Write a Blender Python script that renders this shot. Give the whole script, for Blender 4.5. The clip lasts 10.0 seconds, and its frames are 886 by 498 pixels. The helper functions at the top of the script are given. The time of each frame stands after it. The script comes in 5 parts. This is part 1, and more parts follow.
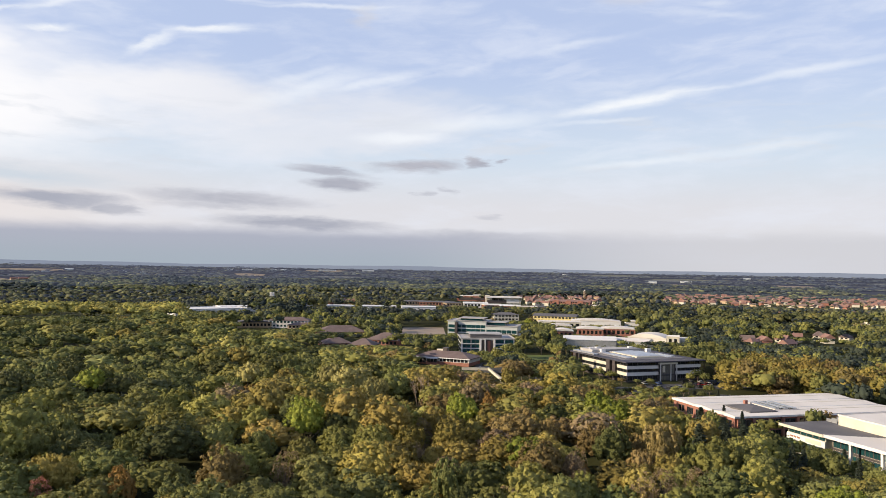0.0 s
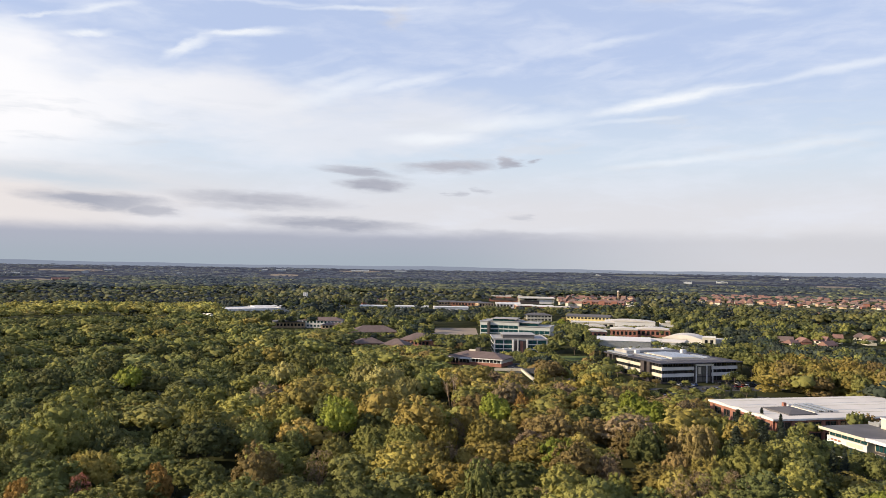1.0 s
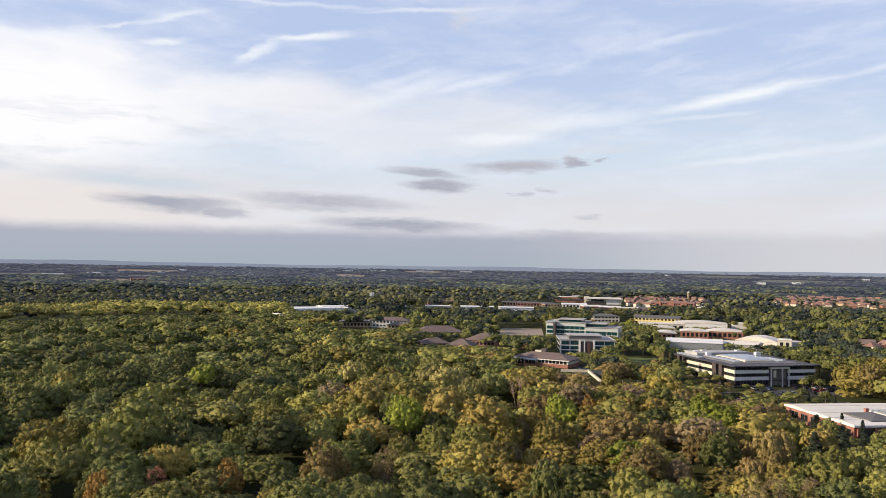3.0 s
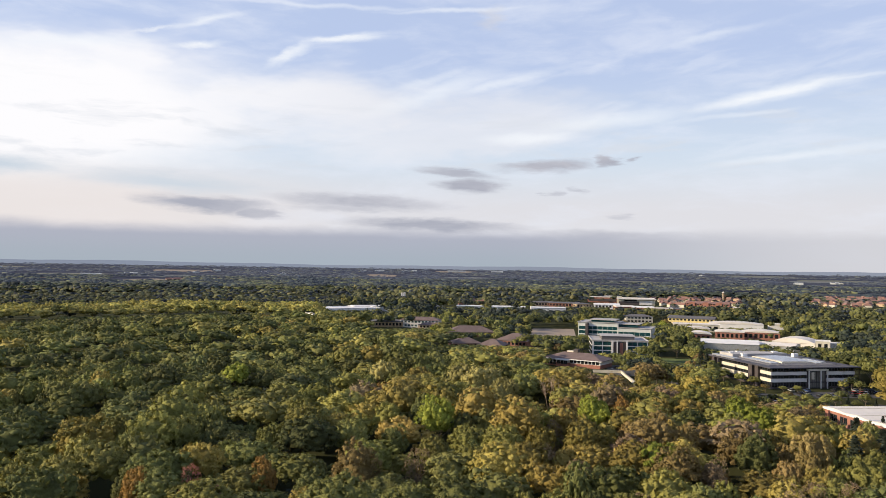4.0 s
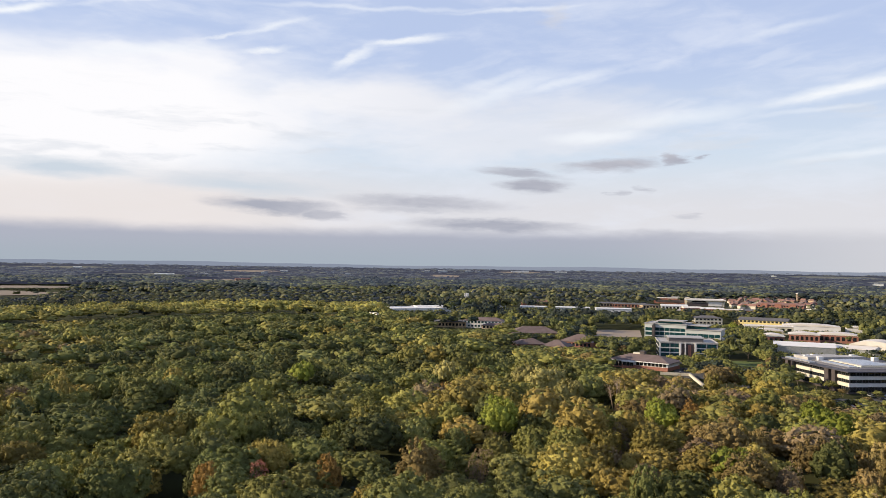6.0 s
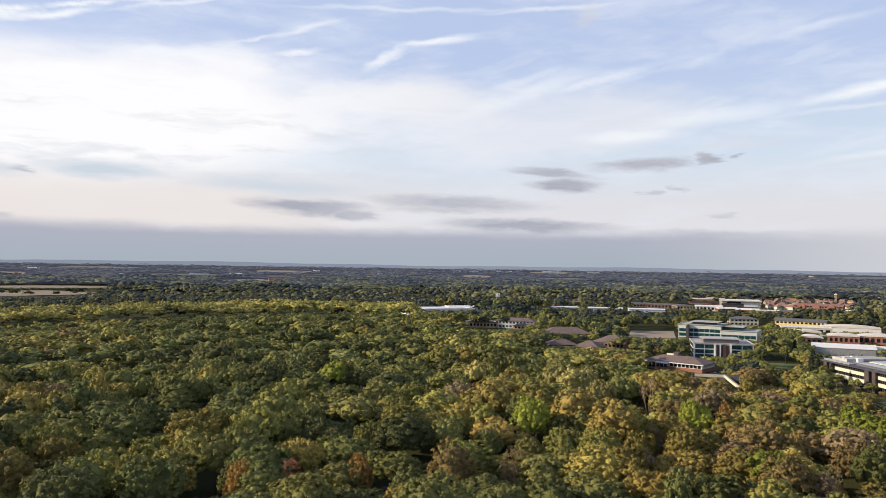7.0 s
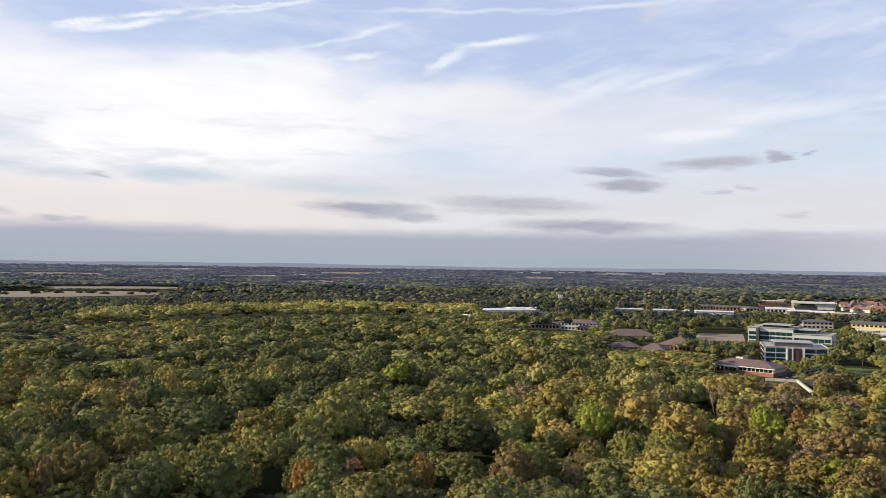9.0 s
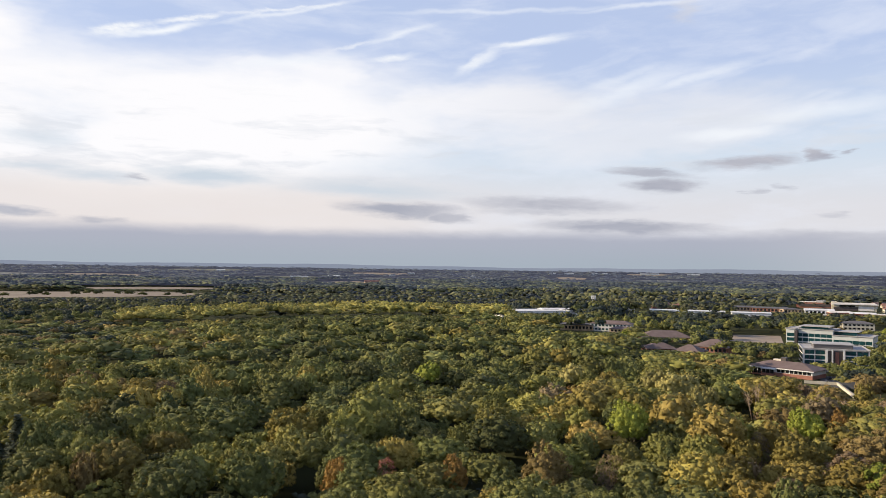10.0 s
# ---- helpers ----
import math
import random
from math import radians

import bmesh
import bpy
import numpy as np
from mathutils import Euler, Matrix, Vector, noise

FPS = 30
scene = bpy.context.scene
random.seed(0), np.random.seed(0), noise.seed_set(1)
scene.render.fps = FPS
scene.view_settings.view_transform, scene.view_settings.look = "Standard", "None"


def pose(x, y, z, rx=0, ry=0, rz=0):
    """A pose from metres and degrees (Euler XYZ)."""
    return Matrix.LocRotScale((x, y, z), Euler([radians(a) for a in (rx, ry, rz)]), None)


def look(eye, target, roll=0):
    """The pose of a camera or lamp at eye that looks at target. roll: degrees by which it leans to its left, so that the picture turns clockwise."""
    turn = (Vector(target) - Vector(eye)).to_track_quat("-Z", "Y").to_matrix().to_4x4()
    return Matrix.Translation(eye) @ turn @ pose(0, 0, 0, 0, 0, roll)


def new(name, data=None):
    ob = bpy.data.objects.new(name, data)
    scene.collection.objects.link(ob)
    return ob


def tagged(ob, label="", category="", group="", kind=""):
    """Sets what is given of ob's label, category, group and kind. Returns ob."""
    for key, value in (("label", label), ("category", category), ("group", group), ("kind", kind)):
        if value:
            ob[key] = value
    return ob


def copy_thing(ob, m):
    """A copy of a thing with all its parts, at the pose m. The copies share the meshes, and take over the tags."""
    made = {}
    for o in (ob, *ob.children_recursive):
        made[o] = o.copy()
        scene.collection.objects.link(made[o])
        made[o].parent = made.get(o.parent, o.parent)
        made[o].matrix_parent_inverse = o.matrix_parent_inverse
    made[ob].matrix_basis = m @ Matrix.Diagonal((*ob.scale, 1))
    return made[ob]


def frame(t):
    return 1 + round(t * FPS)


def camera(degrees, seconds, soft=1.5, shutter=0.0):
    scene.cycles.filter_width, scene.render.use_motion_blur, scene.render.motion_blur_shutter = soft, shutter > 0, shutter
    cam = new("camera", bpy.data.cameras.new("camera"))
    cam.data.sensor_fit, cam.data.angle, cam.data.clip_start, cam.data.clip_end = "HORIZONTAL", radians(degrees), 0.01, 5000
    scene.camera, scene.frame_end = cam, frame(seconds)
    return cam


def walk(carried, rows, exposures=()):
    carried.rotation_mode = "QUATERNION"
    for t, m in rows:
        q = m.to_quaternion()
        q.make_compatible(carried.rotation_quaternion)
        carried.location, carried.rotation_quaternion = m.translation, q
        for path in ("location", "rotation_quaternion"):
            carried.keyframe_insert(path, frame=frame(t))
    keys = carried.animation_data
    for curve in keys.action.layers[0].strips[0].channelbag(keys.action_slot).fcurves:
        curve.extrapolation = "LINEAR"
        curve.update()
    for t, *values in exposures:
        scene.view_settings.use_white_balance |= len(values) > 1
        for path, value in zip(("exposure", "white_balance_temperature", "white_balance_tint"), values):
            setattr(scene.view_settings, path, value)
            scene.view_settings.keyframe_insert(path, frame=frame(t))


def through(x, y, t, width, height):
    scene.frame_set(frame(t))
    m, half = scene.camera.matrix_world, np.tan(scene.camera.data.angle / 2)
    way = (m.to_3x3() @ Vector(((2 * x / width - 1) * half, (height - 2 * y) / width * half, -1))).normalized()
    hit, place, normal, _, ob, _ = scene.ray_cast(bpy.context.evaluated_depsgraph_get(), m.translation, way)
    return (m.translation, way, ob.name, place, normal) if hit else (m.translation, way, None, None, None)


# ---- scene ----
cam = camera(59.68, 10.0, soft=0.6)

EYE = (0.0, 0.0, 60.0)         # the middle of a slow drift, forward and a little down


def aim(t, yaw, pitch, roll):
    f = t / 10.0 - 0.5
    return pose(EYE[0] - 0.42 * f, EYE[1] + 2.77 * f, EYE[2] - 0.91 * f, 90 + pitch, 0, yaw) @ pose(0, 0, 0, 0, 0, roll)


walk(cam, [(t, aim(t, yaw, pitch, roll)) for t, yaw, pitch, roll in (
    (0.0, 0.000, 1.452, 0.985), (0.5, 1.199, 1.456, 0.962), (1.0, 2.393, 1.444, 0.940), (1.5, 3.570, 1.434, 0.928),
    (2.0, 4.800, 1.430, 0.920), (2.5, 6.022, 1.416, 0.908), (4.0, 9.530, 1.367, 0.897), (4.5, 10.695, 1.353, 0.893),
    (5.0, 11.896, 1.347, 0.893), (5.5, 13.050, 1.339, 0.884), (7.0, 16.525, 1.325, 0.853), (7.5, 17.670, 1.317, 0.843),
    (8.0, 18.850, 1.335, 0.841), (8.5, 19.965, 1.341, 0.840), (9.0, 21.100, 1.365, 0.825), (9.5, 22.311, 1.386, 0.800),
    (10.0, 23.484, 1.390, 0.786))],
    exposures=[(0.0, 0.48), (10.0, 0.48)])


# ---- world and sun ----
class Nodes:
    """Short-hand for building node trees."""

    def __init__(self, tree):
        self.tree = tree
        tree.nodes.clear()

    def add(self, kind, **props):
        n = self.tree.nodes.new(kind)
        for k, v in props.items():
            setattr(n, k, v)
        return n

    def link(self, value, socket):
        if isinstance(value, bpy.types.NodeSocket):
            self.tree.links.new(value, socket)
        else:
            socket.default_value = value

    def math(self, op, a, b=0.0, c=0.0, clamp=False):
        n = self.add("ShaderNodeMath", operation=op, use_clamp=clamp)
        for s, v in zip(n.inputs, (a, b, c)):
            self.link(v, s)
        return n.outputs[0]

    def vmath(self, op, a, b=(0, 0, 0)):
        n = self.add("ShaderNodeVectorMath", operation=op)
        self.link(a, n.inputs[0])
        self.link(b, n.inputs[1])
        return n.outputs["Value"] if op == "LENGTH" else n.outputs[0]

    def mix(self, fac, a, b, blend="MIX"):
        n = self.add("ShaderNodeMix", data_type="RGBA", blend_type=blend)
        for s, v in ((n.inputs[0], fac), (n.inputs[6], a), (n.inputs[7], b)):
            self.link((*v, 1.0) if isinstance(v, tuple) and len(v) == 3 else v, s)
        return n.outputs[2]

    def ramp(self, x, lo, hi, a=0.0, b=1.0):
        n = self.add("ShaderNodeMapRange", interpolation_type="SMOOTHSTEP")
        for s, v in zip(n.inputs, (x, lo, hi, a, b)):
            self.link(v, s)
        return n.outputs[0]

    def noise(self, vec, scale, detail=4.0, rough=0.5, distort=0.0, colour=False):
        n = self.add("ShaderNodeTexNoise")
        self.link(vec, n.inputs["Vector"])
        for k, v in (("Scale", scale), ("Detail", detail), ("Roughness", rough), ("Distortion", distort)):
            n.inputs[k].default_value = v
        return n.outputs[1 if colour else 0]

    def combine(self, x, y, z):
        n = self.add("ShaderNodeCombineXYZ")
        for s, v in zip(n.inputs, (x, y, z)):
            self.link(v, s)
        return n.outputs[0]


SUN_BEARING, SUN_HEIGHT = 103.0, 21.0      # degrees to the left of straight ahead, and above the horizon

world = bpy.data.worlds.new("evening_sky")
scene.world = world
world.use_nodes = True
w = Nodes(world.node_tree)
out = w.add("ShaderNodeOutputWorld")
bg = w.add("ShaderNodeBackground")
w.link(bg.outputs[0], out.inputs[0])
air = w.add("ShaderNodeTexSky", sky_type="NISHITA", sun_disc=False, sun_elevation=radians(SUN_HEIGHT),
            sun_rotation=radians(-SUN_BEARING), altitude=120.0, air_density=1.0, dust_density=0.6, ozone_density=2.0)
coord = w.add("ShaderNodeTexCoord").outputs["Generated"]
sep = w.add("ShaderNodeSeparateXYZ")
w.link(coord, sep.inputs[0])
az = w.math("MULTIPLY", w.math("ARCTAN2", w.math("MULTIPLY", sep.outputs[0], -1.0), sep.outputs[1]), 57.2958)
el = w.math("MULTIPLY", w.math("ARCSINE", sep.outputs[2]), 57.2958)
flat = w.combine(az, el, 0.0)
# clouds: bearing, height, half length, half thickness, slope in degrees, density
LOW_CLOUDS = [(26.4, 4.25, 4.8, 0.50, 2.5, 1.0), (23.1, 3.76, 1.9, 0.38, 4.4, 0.90), (15.6, 4.73, 6.2, 0.50, 1.7, 0.80),
              (16.7, 4.27, 4.0, 0.29, 0.0, 0.50), (10.3, 3.13, 6.6, 0.42, 0.9, 0.95), (8.6, 6.98, 3.3, 0.29, 5.8, 0.75),
              (7.5, 6.06, 2.5, 0.46, 2.5, 0.95), (1.9, 7.51, 3.4, 0.42, -2.6, 0.95), (-2.5, 7.98, 0.9, 0.34, 0.7, 0.90),
              (-4.2, 8.06, 0.5, 0.17, -5.5, 0.70), (1.7, 5.55, 0.7, 0.21, -2.8, 0.50), (-0.5, 5.75, 0.9, 0.17, 3.0, 0.45)]
LOW_CLOUDS += [(-3.2, 3.81, 1.0, 0.17, -0.8, 0.35), (-3.3, 2.59, 5.2, 0.25, 0.5, 0.40), (53.0, 3.31, 2.2, 0.38, 1.4, 0.90),
               (48.0, 2.97, 1.8, 0.25, 2.0, 0.55), (45.1, 5.97, 1.1, 0.17, 6.9, 0.60)]
BLUE_GAPS = [(47.5, 5.97, 4.0, 0.38, 1.4, 0.50), (40.3, 6.31, 5.0, 0.50, 0.9, 0.70), (28.9, 5.67, 7.3, 0.50, 2.9, 0.55),
             (26.2, 5.65, 5.1, 0.38, 3.5, 0.35), (51.2, 6.33, 4.1, 0.25, -0.3, 0.45), (51.2, 8.19, 2.3, 0.42, 1.7, 0.30)]
STREAKS = [(-2.8, 10.71, 6.5, 0.55, -4.9, 0.55), (-13.7, 12.05, 6.6, 0.46, -8.4, 0.75), (-17.7, 12.70, 4.0, 0.21, -6.6, 0.55),
           (-25.1, 13.48, 6.4, 0.29, -5.2, 0.50), (-15.3, 7.94, 6.4, 0.29, -5.4, 0.45), (-22.8, 8.70, 4.8, 0.38, -6.4, 0.40),
           (-11.8, 10.80, 3.5, 0.17, -3.3, 0.35), (-9.6, 16.18, 4.1, 0.25, -8.6, 0.40), (9.0, 18.51, 6.0, 0.17, -2.2, 0.50),
           (16.6, 16.53, 3.3, 0.25, -6.9, 0.60), (21.4, 14.88, 1.8, 0.38, -31.8, 0.50), (27.3, 15.22, 2.0, 0.21, -8.5, 0.55),
           (10.3, 12.87, 5.1, 0.67, -18.8, 0.50)]
CIRRUS = [(5.2, 13.51, 4.5, 0.34, -12.4, 0.45), (3.2, 9.61, 3.8, 0.42, -3.4, 0.70), (43.7, 16.03, 3.5, 0.29, -15.3, 0.95),
          (35.2, 17.96, 6.0, 0.17, -12.5, 0.55), (27.0, 16.79, 2.8, 0.21, -14.5, 0.60), (20.7, 15.20, 1.8, 0.42, -36.2, 0.60),
          (16.7, 16.44, 3.4, 0.25, -4.0, 0.70), (19.6, 18.46, 10.2, 0.17, -0.8, 0.40), (35.0, 14.66, 5.3, 0.42, -7.8, 0.50),
          (10.6, 13.69, 3.7, 0.29, -14.5, 0.35), (-20.1, 17.62, 3.4, 0.29, 8.1, 0.25), (-19.1, 18.50, 1.5, 0.21, 3.6, 0.35)]


def puff(vec, b, h, long, thick, slope, dense, soft=0.15, fat=1.9):
    """One cloud: how dense it is in each direction."""
    n = w.add("ShaderNodeMapping", vector_type="TEXTURE")
    w.link(vec, n.inputs[0])
    n.inputs[1].default_value, n.inputs[2].default_value, n.inputs[3].default_value = (b, h, 0), (0, 0, radians(slope)), (long * 1.35, thick * fat, 1)
    return w.ramp(w.vmath("LENGTH", n.outputs[0]), 1.0, soft, 0.0, dense)


def heap(vec, rows, soft=0.15, fat=1.9):
    total = None
    for row in rows:
        m = puff(vec, *row, soft, fat)
        total = m if total is None else w.math("MAXIMUM", total, m)
    return total


def jitter(size, x, y, sx, sy):
    n = w.noise(w.vmath("MULTIPLY", flat, (sx, sy, 0.0)), size, 4.0, 0.6, 0.0, True)
    return w.vmath("ADD", flat, w.vmath("MULTIPLY", w.vmath("SUBTRACT", n, (0.5, 0.5, 0.5)), (x, y, 0.0)))


ragged = jitter(1.0, 4.5, 0.95, 0.31, 1.4)
wavy = jitter(1.0, 3.0, 0.9, 0.22, 0.5)
silky = w.noise(w.vmath("MULTIPLY", jitter(1.0, 8.0, 3.0, 0.06, 0.12), (0.10, 0.42, 0.0)), 1.0, 7.0, 0.6)
broad = w.noise(w.vmath("MULTIPLY", jitter(1.0, 10.0, 4.0, 0.04, 0.10), (0.055, 0.17, 0.0)), 1.0, 6.0, 0.55)
high = w.ramp(el, 4.0, 15.0)

zenith = w.mix(w.ramp(el, 21.0, 62.0), (0.57, 0.67, 0.93), (0.13, 0.20, 0.46))
haze_blue = w.mix(0.80, w.mix(1.0, air.outputs[0], (0.11, 0.11, 0.11), "MULTIPLY"), zenith)
pale = w.mix(w.ramp(el, 8.5, 4.0), (0.68, 0.77, 0.86), (0.77, 0.755, 0.775))
milk = w.mix(w.ramp(el, 16.0, 6.0, 0.0, 0.9), haze_blue, pale)
veil = w.mix(w.ramp(silky, 0.42, 0.72, 0.0, 0.45), milk, (0.82, 0.86, 0.96))
lean = w.add("ShaderNodeMapping", vector_type="TEXTURE")
w.link(jitter(1.0, 5.0, 2.0, 0.10, 0.2), lean.inputs[0])
lean.inputs[2].default_value, lean.inputs[3].default_value = (0, 0, radians(-13)), (8.0, 1.5, 1.0)
strands = w.ramp(w.noise(lean.outputs[0], 1.0, 4.0, 0.5), 0.50, 0.72, 0.0, 0.30)
strands = w.math("MULTIPLY", strands, w.math("MULTIPLY", w.ramp(el, 6.0, 9.5), w.ramp(el, 19.0, 13.5)))
veil = w.mix(strands, veil, (0.88, 0.91, 0.98))
# the bright cloud mass, thickest towards the sun's side
bulk = heap(jitter(1.0, 12.0, 3.6, 0.10, 0.30), [(42, 10.0, 22, 3.5, -2, 1.0), (70, 10.5, 28, 4.2, 0, 1.0), (9.5, 10.2, 11, 1.5, -4, 0.70), (22, 11.2, 11, 1.9, -3, 0.92), (36, 13.0, 8, 1.6, -3, 0.9), (60, 14.6, 10, 2.4, 6, 1.0)], 0.42)
bulk = w.math("MULTIPLY", bulk, w.ramp(broad, 0.26, 0.50, 0.45, 1.0))
mass_tone = w.mix(w.ramp(az, 9.0, 32.0), (0.82, 0.83, 0.885), (0.99, 0.98, 1.0))
mass = w.mix(bulk, veil, mass_tone)
rifts = w.noise(w.vmath("MULTIPLY", jitter(1.0, 6.0, 1.6, 0.12, 0.35), (0.11, 0.75, 0.0)), 1.0, 5.0, 0.6)
rifts = w.math("MULTIPLY", w.ramp(rifts, 0.50, 0.68, 0.0, 0.55), w.math("MULTIPLY", w.ramp(el, 4.5, 6.5), w.ramp(el, 14.0, 9.0)))
mass = w.mix(rifts, mass, (0.70, 0.735, 0.80))
lined = w.mix(heap(wavy, STREAKS + CIRRUS, 0.0, 1.5), mass, (0.93, 0.96, 1.0))
TRAILS = [(46.5, 15.75, 2.3, 0.33, -14.0, 0.95), (42.0, 16.9, 2.6, 0.22, -12.0, 0.85), (35.5, 18.1, 5.0, 0.13, -9.0, 0.6), (30.5, 15.9, 1.5, 0.13, -14.0, 0.5),
          (21.3, 15.1, 1.2, 0.26, -34.0, 0.5), (17.6, 16.3, 2.4, 0.14, -7.0, 0.65), (27.5, 15.1, 1.6, 0.16, -5.0, 0.6), (-13.5, 12.1, 4.8, 0.22, -9.0, 0.6)]
frayed = w.ramp(w.noise(w.vmath("MULTIPLY", flat, (0.9, 2.6, 0.0)), 1.0, 5.0, 0.65), 0.25, 0.65, 0.45, 1.0)
lined = w.mix(w.math("MULTIPLY", heap(jitter(1.0, 1.8, 0.6, 0.6, 1.3), TRAILS, 0.10, 1.5), frayed), lined, (0.98, 0.99, 1.0))
warm = w.math("MULTIPLY", w.ramp(el, 7.5, 4.6, 0.0, 0.75), w.ramp(az, 14.0, 34.0))
glow = w.mix(warm, lined, (0.86, 0.79, 0.76))
gaps = w.mix(w.math("MULTIPLY", heap(ragged, BLUE_GAPS, 0.0, 2.0), 1.6, clamp=True), glow, (0.62, 0.69, 0.77))
gaps = w.mix(heap(ragged, [(6.0, 18.0, 1.0, 0.6, 0, 0.5), (-13.5, 19.3, 2.4, 0.5, 0, 0.5)], 0.1), gaps, (0.66, 0.665, 0.72))
grey = w.mix(w.ramp(silky, 0.35, 0.65), (0.42, 0.435, 0.51), (0.54, 0.545, 0.605))
specks = w.mix(w.math("MULTIPLY", heap(ragged, LOW_CLOUDS, 0.16, 1.6), 1.15, clamp=True), gaps, grey)
# the long grey bank on the horizon
rim = w.math("ADD", el, w.math("MULTIPLY", w.math("SUBTRACT", silky, 0.5), 1.1))
bank_tone = w.mix(w.ramp(az, 6.0, -22.0), w.mix(w.ramp(el, 2.6, 0.0), (0.42, 0.44, 0.53), (0.37, 0.43, 0.50)), (0.62, 0.62, 0.66))
bank_dense = w.math("MULTIPLY", w.ramp(rim, 3.1, 2.0), w.ramp(az, 2.0, -24.0, 0.95, 0.75))
sky_colour = w.mix(bank_dense, specks, bank_tone)
w.link(sky_colour, bg.inputs[0])
bg.inputs[1].default_value = 0.717

sun = new("sun", bpy.data.lights.new("sun", "SUN"))
sun.data.energy, sun.data.angle, sun.data.color = 5.0, radians(0.6), (1.0, 0.82, 0.58)
_b, _h = radians(SUN_BEARING), radians(SUN_HEIGHT)
sun.matrix_world = look((-math.sin(_b) * math.cos(_h) * 400, math.cos(_b) * math.cos(_h) * 400, math.sin(_h) * 400), (0, 0, 0))


# ---- materials ----
def surface(name, a, b, rough=0.8, scale=0.6, fine=8.0, bump=0.0, metal=0.0, spec=0.4, streak=(1, 1, 1)):
    """A surface of two shades, mixed by broad stains and by fine grain, sized in metres."""
    m = bpy.data.materials.new(name)
    m.use_nodes = True
    n = Nodes(m.node_tree)
    o, p = n.add("ShaderNodeOutputMaterial"), n.add("ShaderNodeBsdfPrincipled")
    n.link(p.outputs[0], o.inputs[0])
    place = n.vmath("MULTIPLY", n.add("ShaderNodeNewGeometry").outputs["Position"], streak)
    wide, grain = n.noise(place, scale, 4.0, 0.55), n.noise(place, fine, 3.0, 0.6)
    fac = n.math("ADD", n.math("MULTIPLY", n.ramp(wide, 0.3, 0.7), 0.65), n.math("MULTIPLY", grain, 0.35), clamp=True)
    n.link(n.mix(fac, a, b), p.inputs["Base Color"])
    n.link(n.ramp(grain, 0.2, 0.8, max(rough - 0.1, 0.02), min(rough + 0.1, 1.0)), p.inputs["Roughness"])
    p.inputs["Metallic"].default_value = metal
    p.inputs["Specular IOR Level"].default_value = spec
    if bump:
        bn = n.add("ShaderNodeBump")
        bn.inputs["Strength"].default_value = bump
        bn.inputs["Distance"].default_value = 0.05
        n.link(grain, bn.inputs["Height"])
        n.link(bn.outputs[0], p.inputs["Normal"])
    return m


def glazing(name, tint, rough=0.06):
    """Dark window glass in front of unlit rooms."""
    m = bpy.data.materials.new(name)
    m.use_nodes = True
    n = Nodes(m.node_tree)
    o, p = n.add("ShaderNodeOutputMaterial"), n.add("ShaderNodeBsdfPrincipled")
    n.link(p.outputs[0], o.inputs[0])
    place = n.add("ShaderNodeNewGeometry").outputs["Position"]
    n.link(n.mix(n.noise(place, 0.35, 2.0), tint, tuple(c * 0.45 for c in tint)), p.inputs["Base Color"])
    p.inputs["Roughness"].default_value = rough
    p.inputs["Specular IOR Level"].default_value = 0.6
    return m


def leafage(name, shades, through=0.12, tinted=False, air=None):
    """Foliage: a shade for each tree, varied leaf by leaf; light passes through the leaves. air paints haze on as a
    glow.
    """
    m = bpy.data.materials.new(name)
    m.use_nodes = True
    n = Nodes(m.node_tree)
    o, p = n.add("ShaderNodeOutputMaterial"), n.add("ShaderNodeBsdfPrincipled")
    if tinted:
        base = n.add("ShaderNodeAttribute", attribute_name="tint").outputs["Color"]
    else:
        base = n.mix(n.add("ShaderNodeObjectInfo").outputs["Random"], tuple(c * 0.78 for c in shades[0]), tuple(c * 1.15 for c in shades[1]))
    geo = n.add("ShaderNodeNewGeometry")
    leaf = n.math("MULTIPLY_ADD", geo.outputs["Random Per Island"], 0.34, 0.83)
    patch = n.math("MULTIPLY_ADD", n.ramp(n.noise(geo.outputs["Position"], 0.45, 4.0, 0.65), 0.3, 0.7), 0.36, 0.82)
    both = n.math("MULTIPLY", leaf, patch)
    col = n.mix(1.0, base, n.combine(both, both, both), "MULTIPLY")
    n.link(col, p.inputs["Base Color"])
    rough = n.add("ShaderNodeBump")
    rough.inputs["Strength"].default_value, rough.inputs["Distance"].default_value = 0.85, 0.32
    n.link(n.noise(geo.outputs["Position"], 2.4, 3.0, 0.65), rough.inputs["Height"])
    n.link(rough.outputs[0], p.inputs["Normal"])
    p.inputs["Roughness"].default_value = 0.75
    p.inputs["Specular IOR Level"].default_value = 0.1
    tr = n.add("ShaderNodeBsdfTranslucent")
    n.link(n.mix(1.0, col, (1.25, 1.15, 0.55), "MULTIPLY"), tr.inputs[0])
    mx = n.add("ShaderNodeMixShader")
    mx.inputs[0].default_value = through
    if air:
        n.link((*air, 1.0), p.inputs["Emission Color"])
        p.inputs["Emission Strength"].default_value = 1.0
    n.link(p.outputs[0], mx.inputs[1])
    n.link(tr.outputs[0], mx.inputs[2])
    n.link(mx.outputs[0], o.inputs[0])
    return m


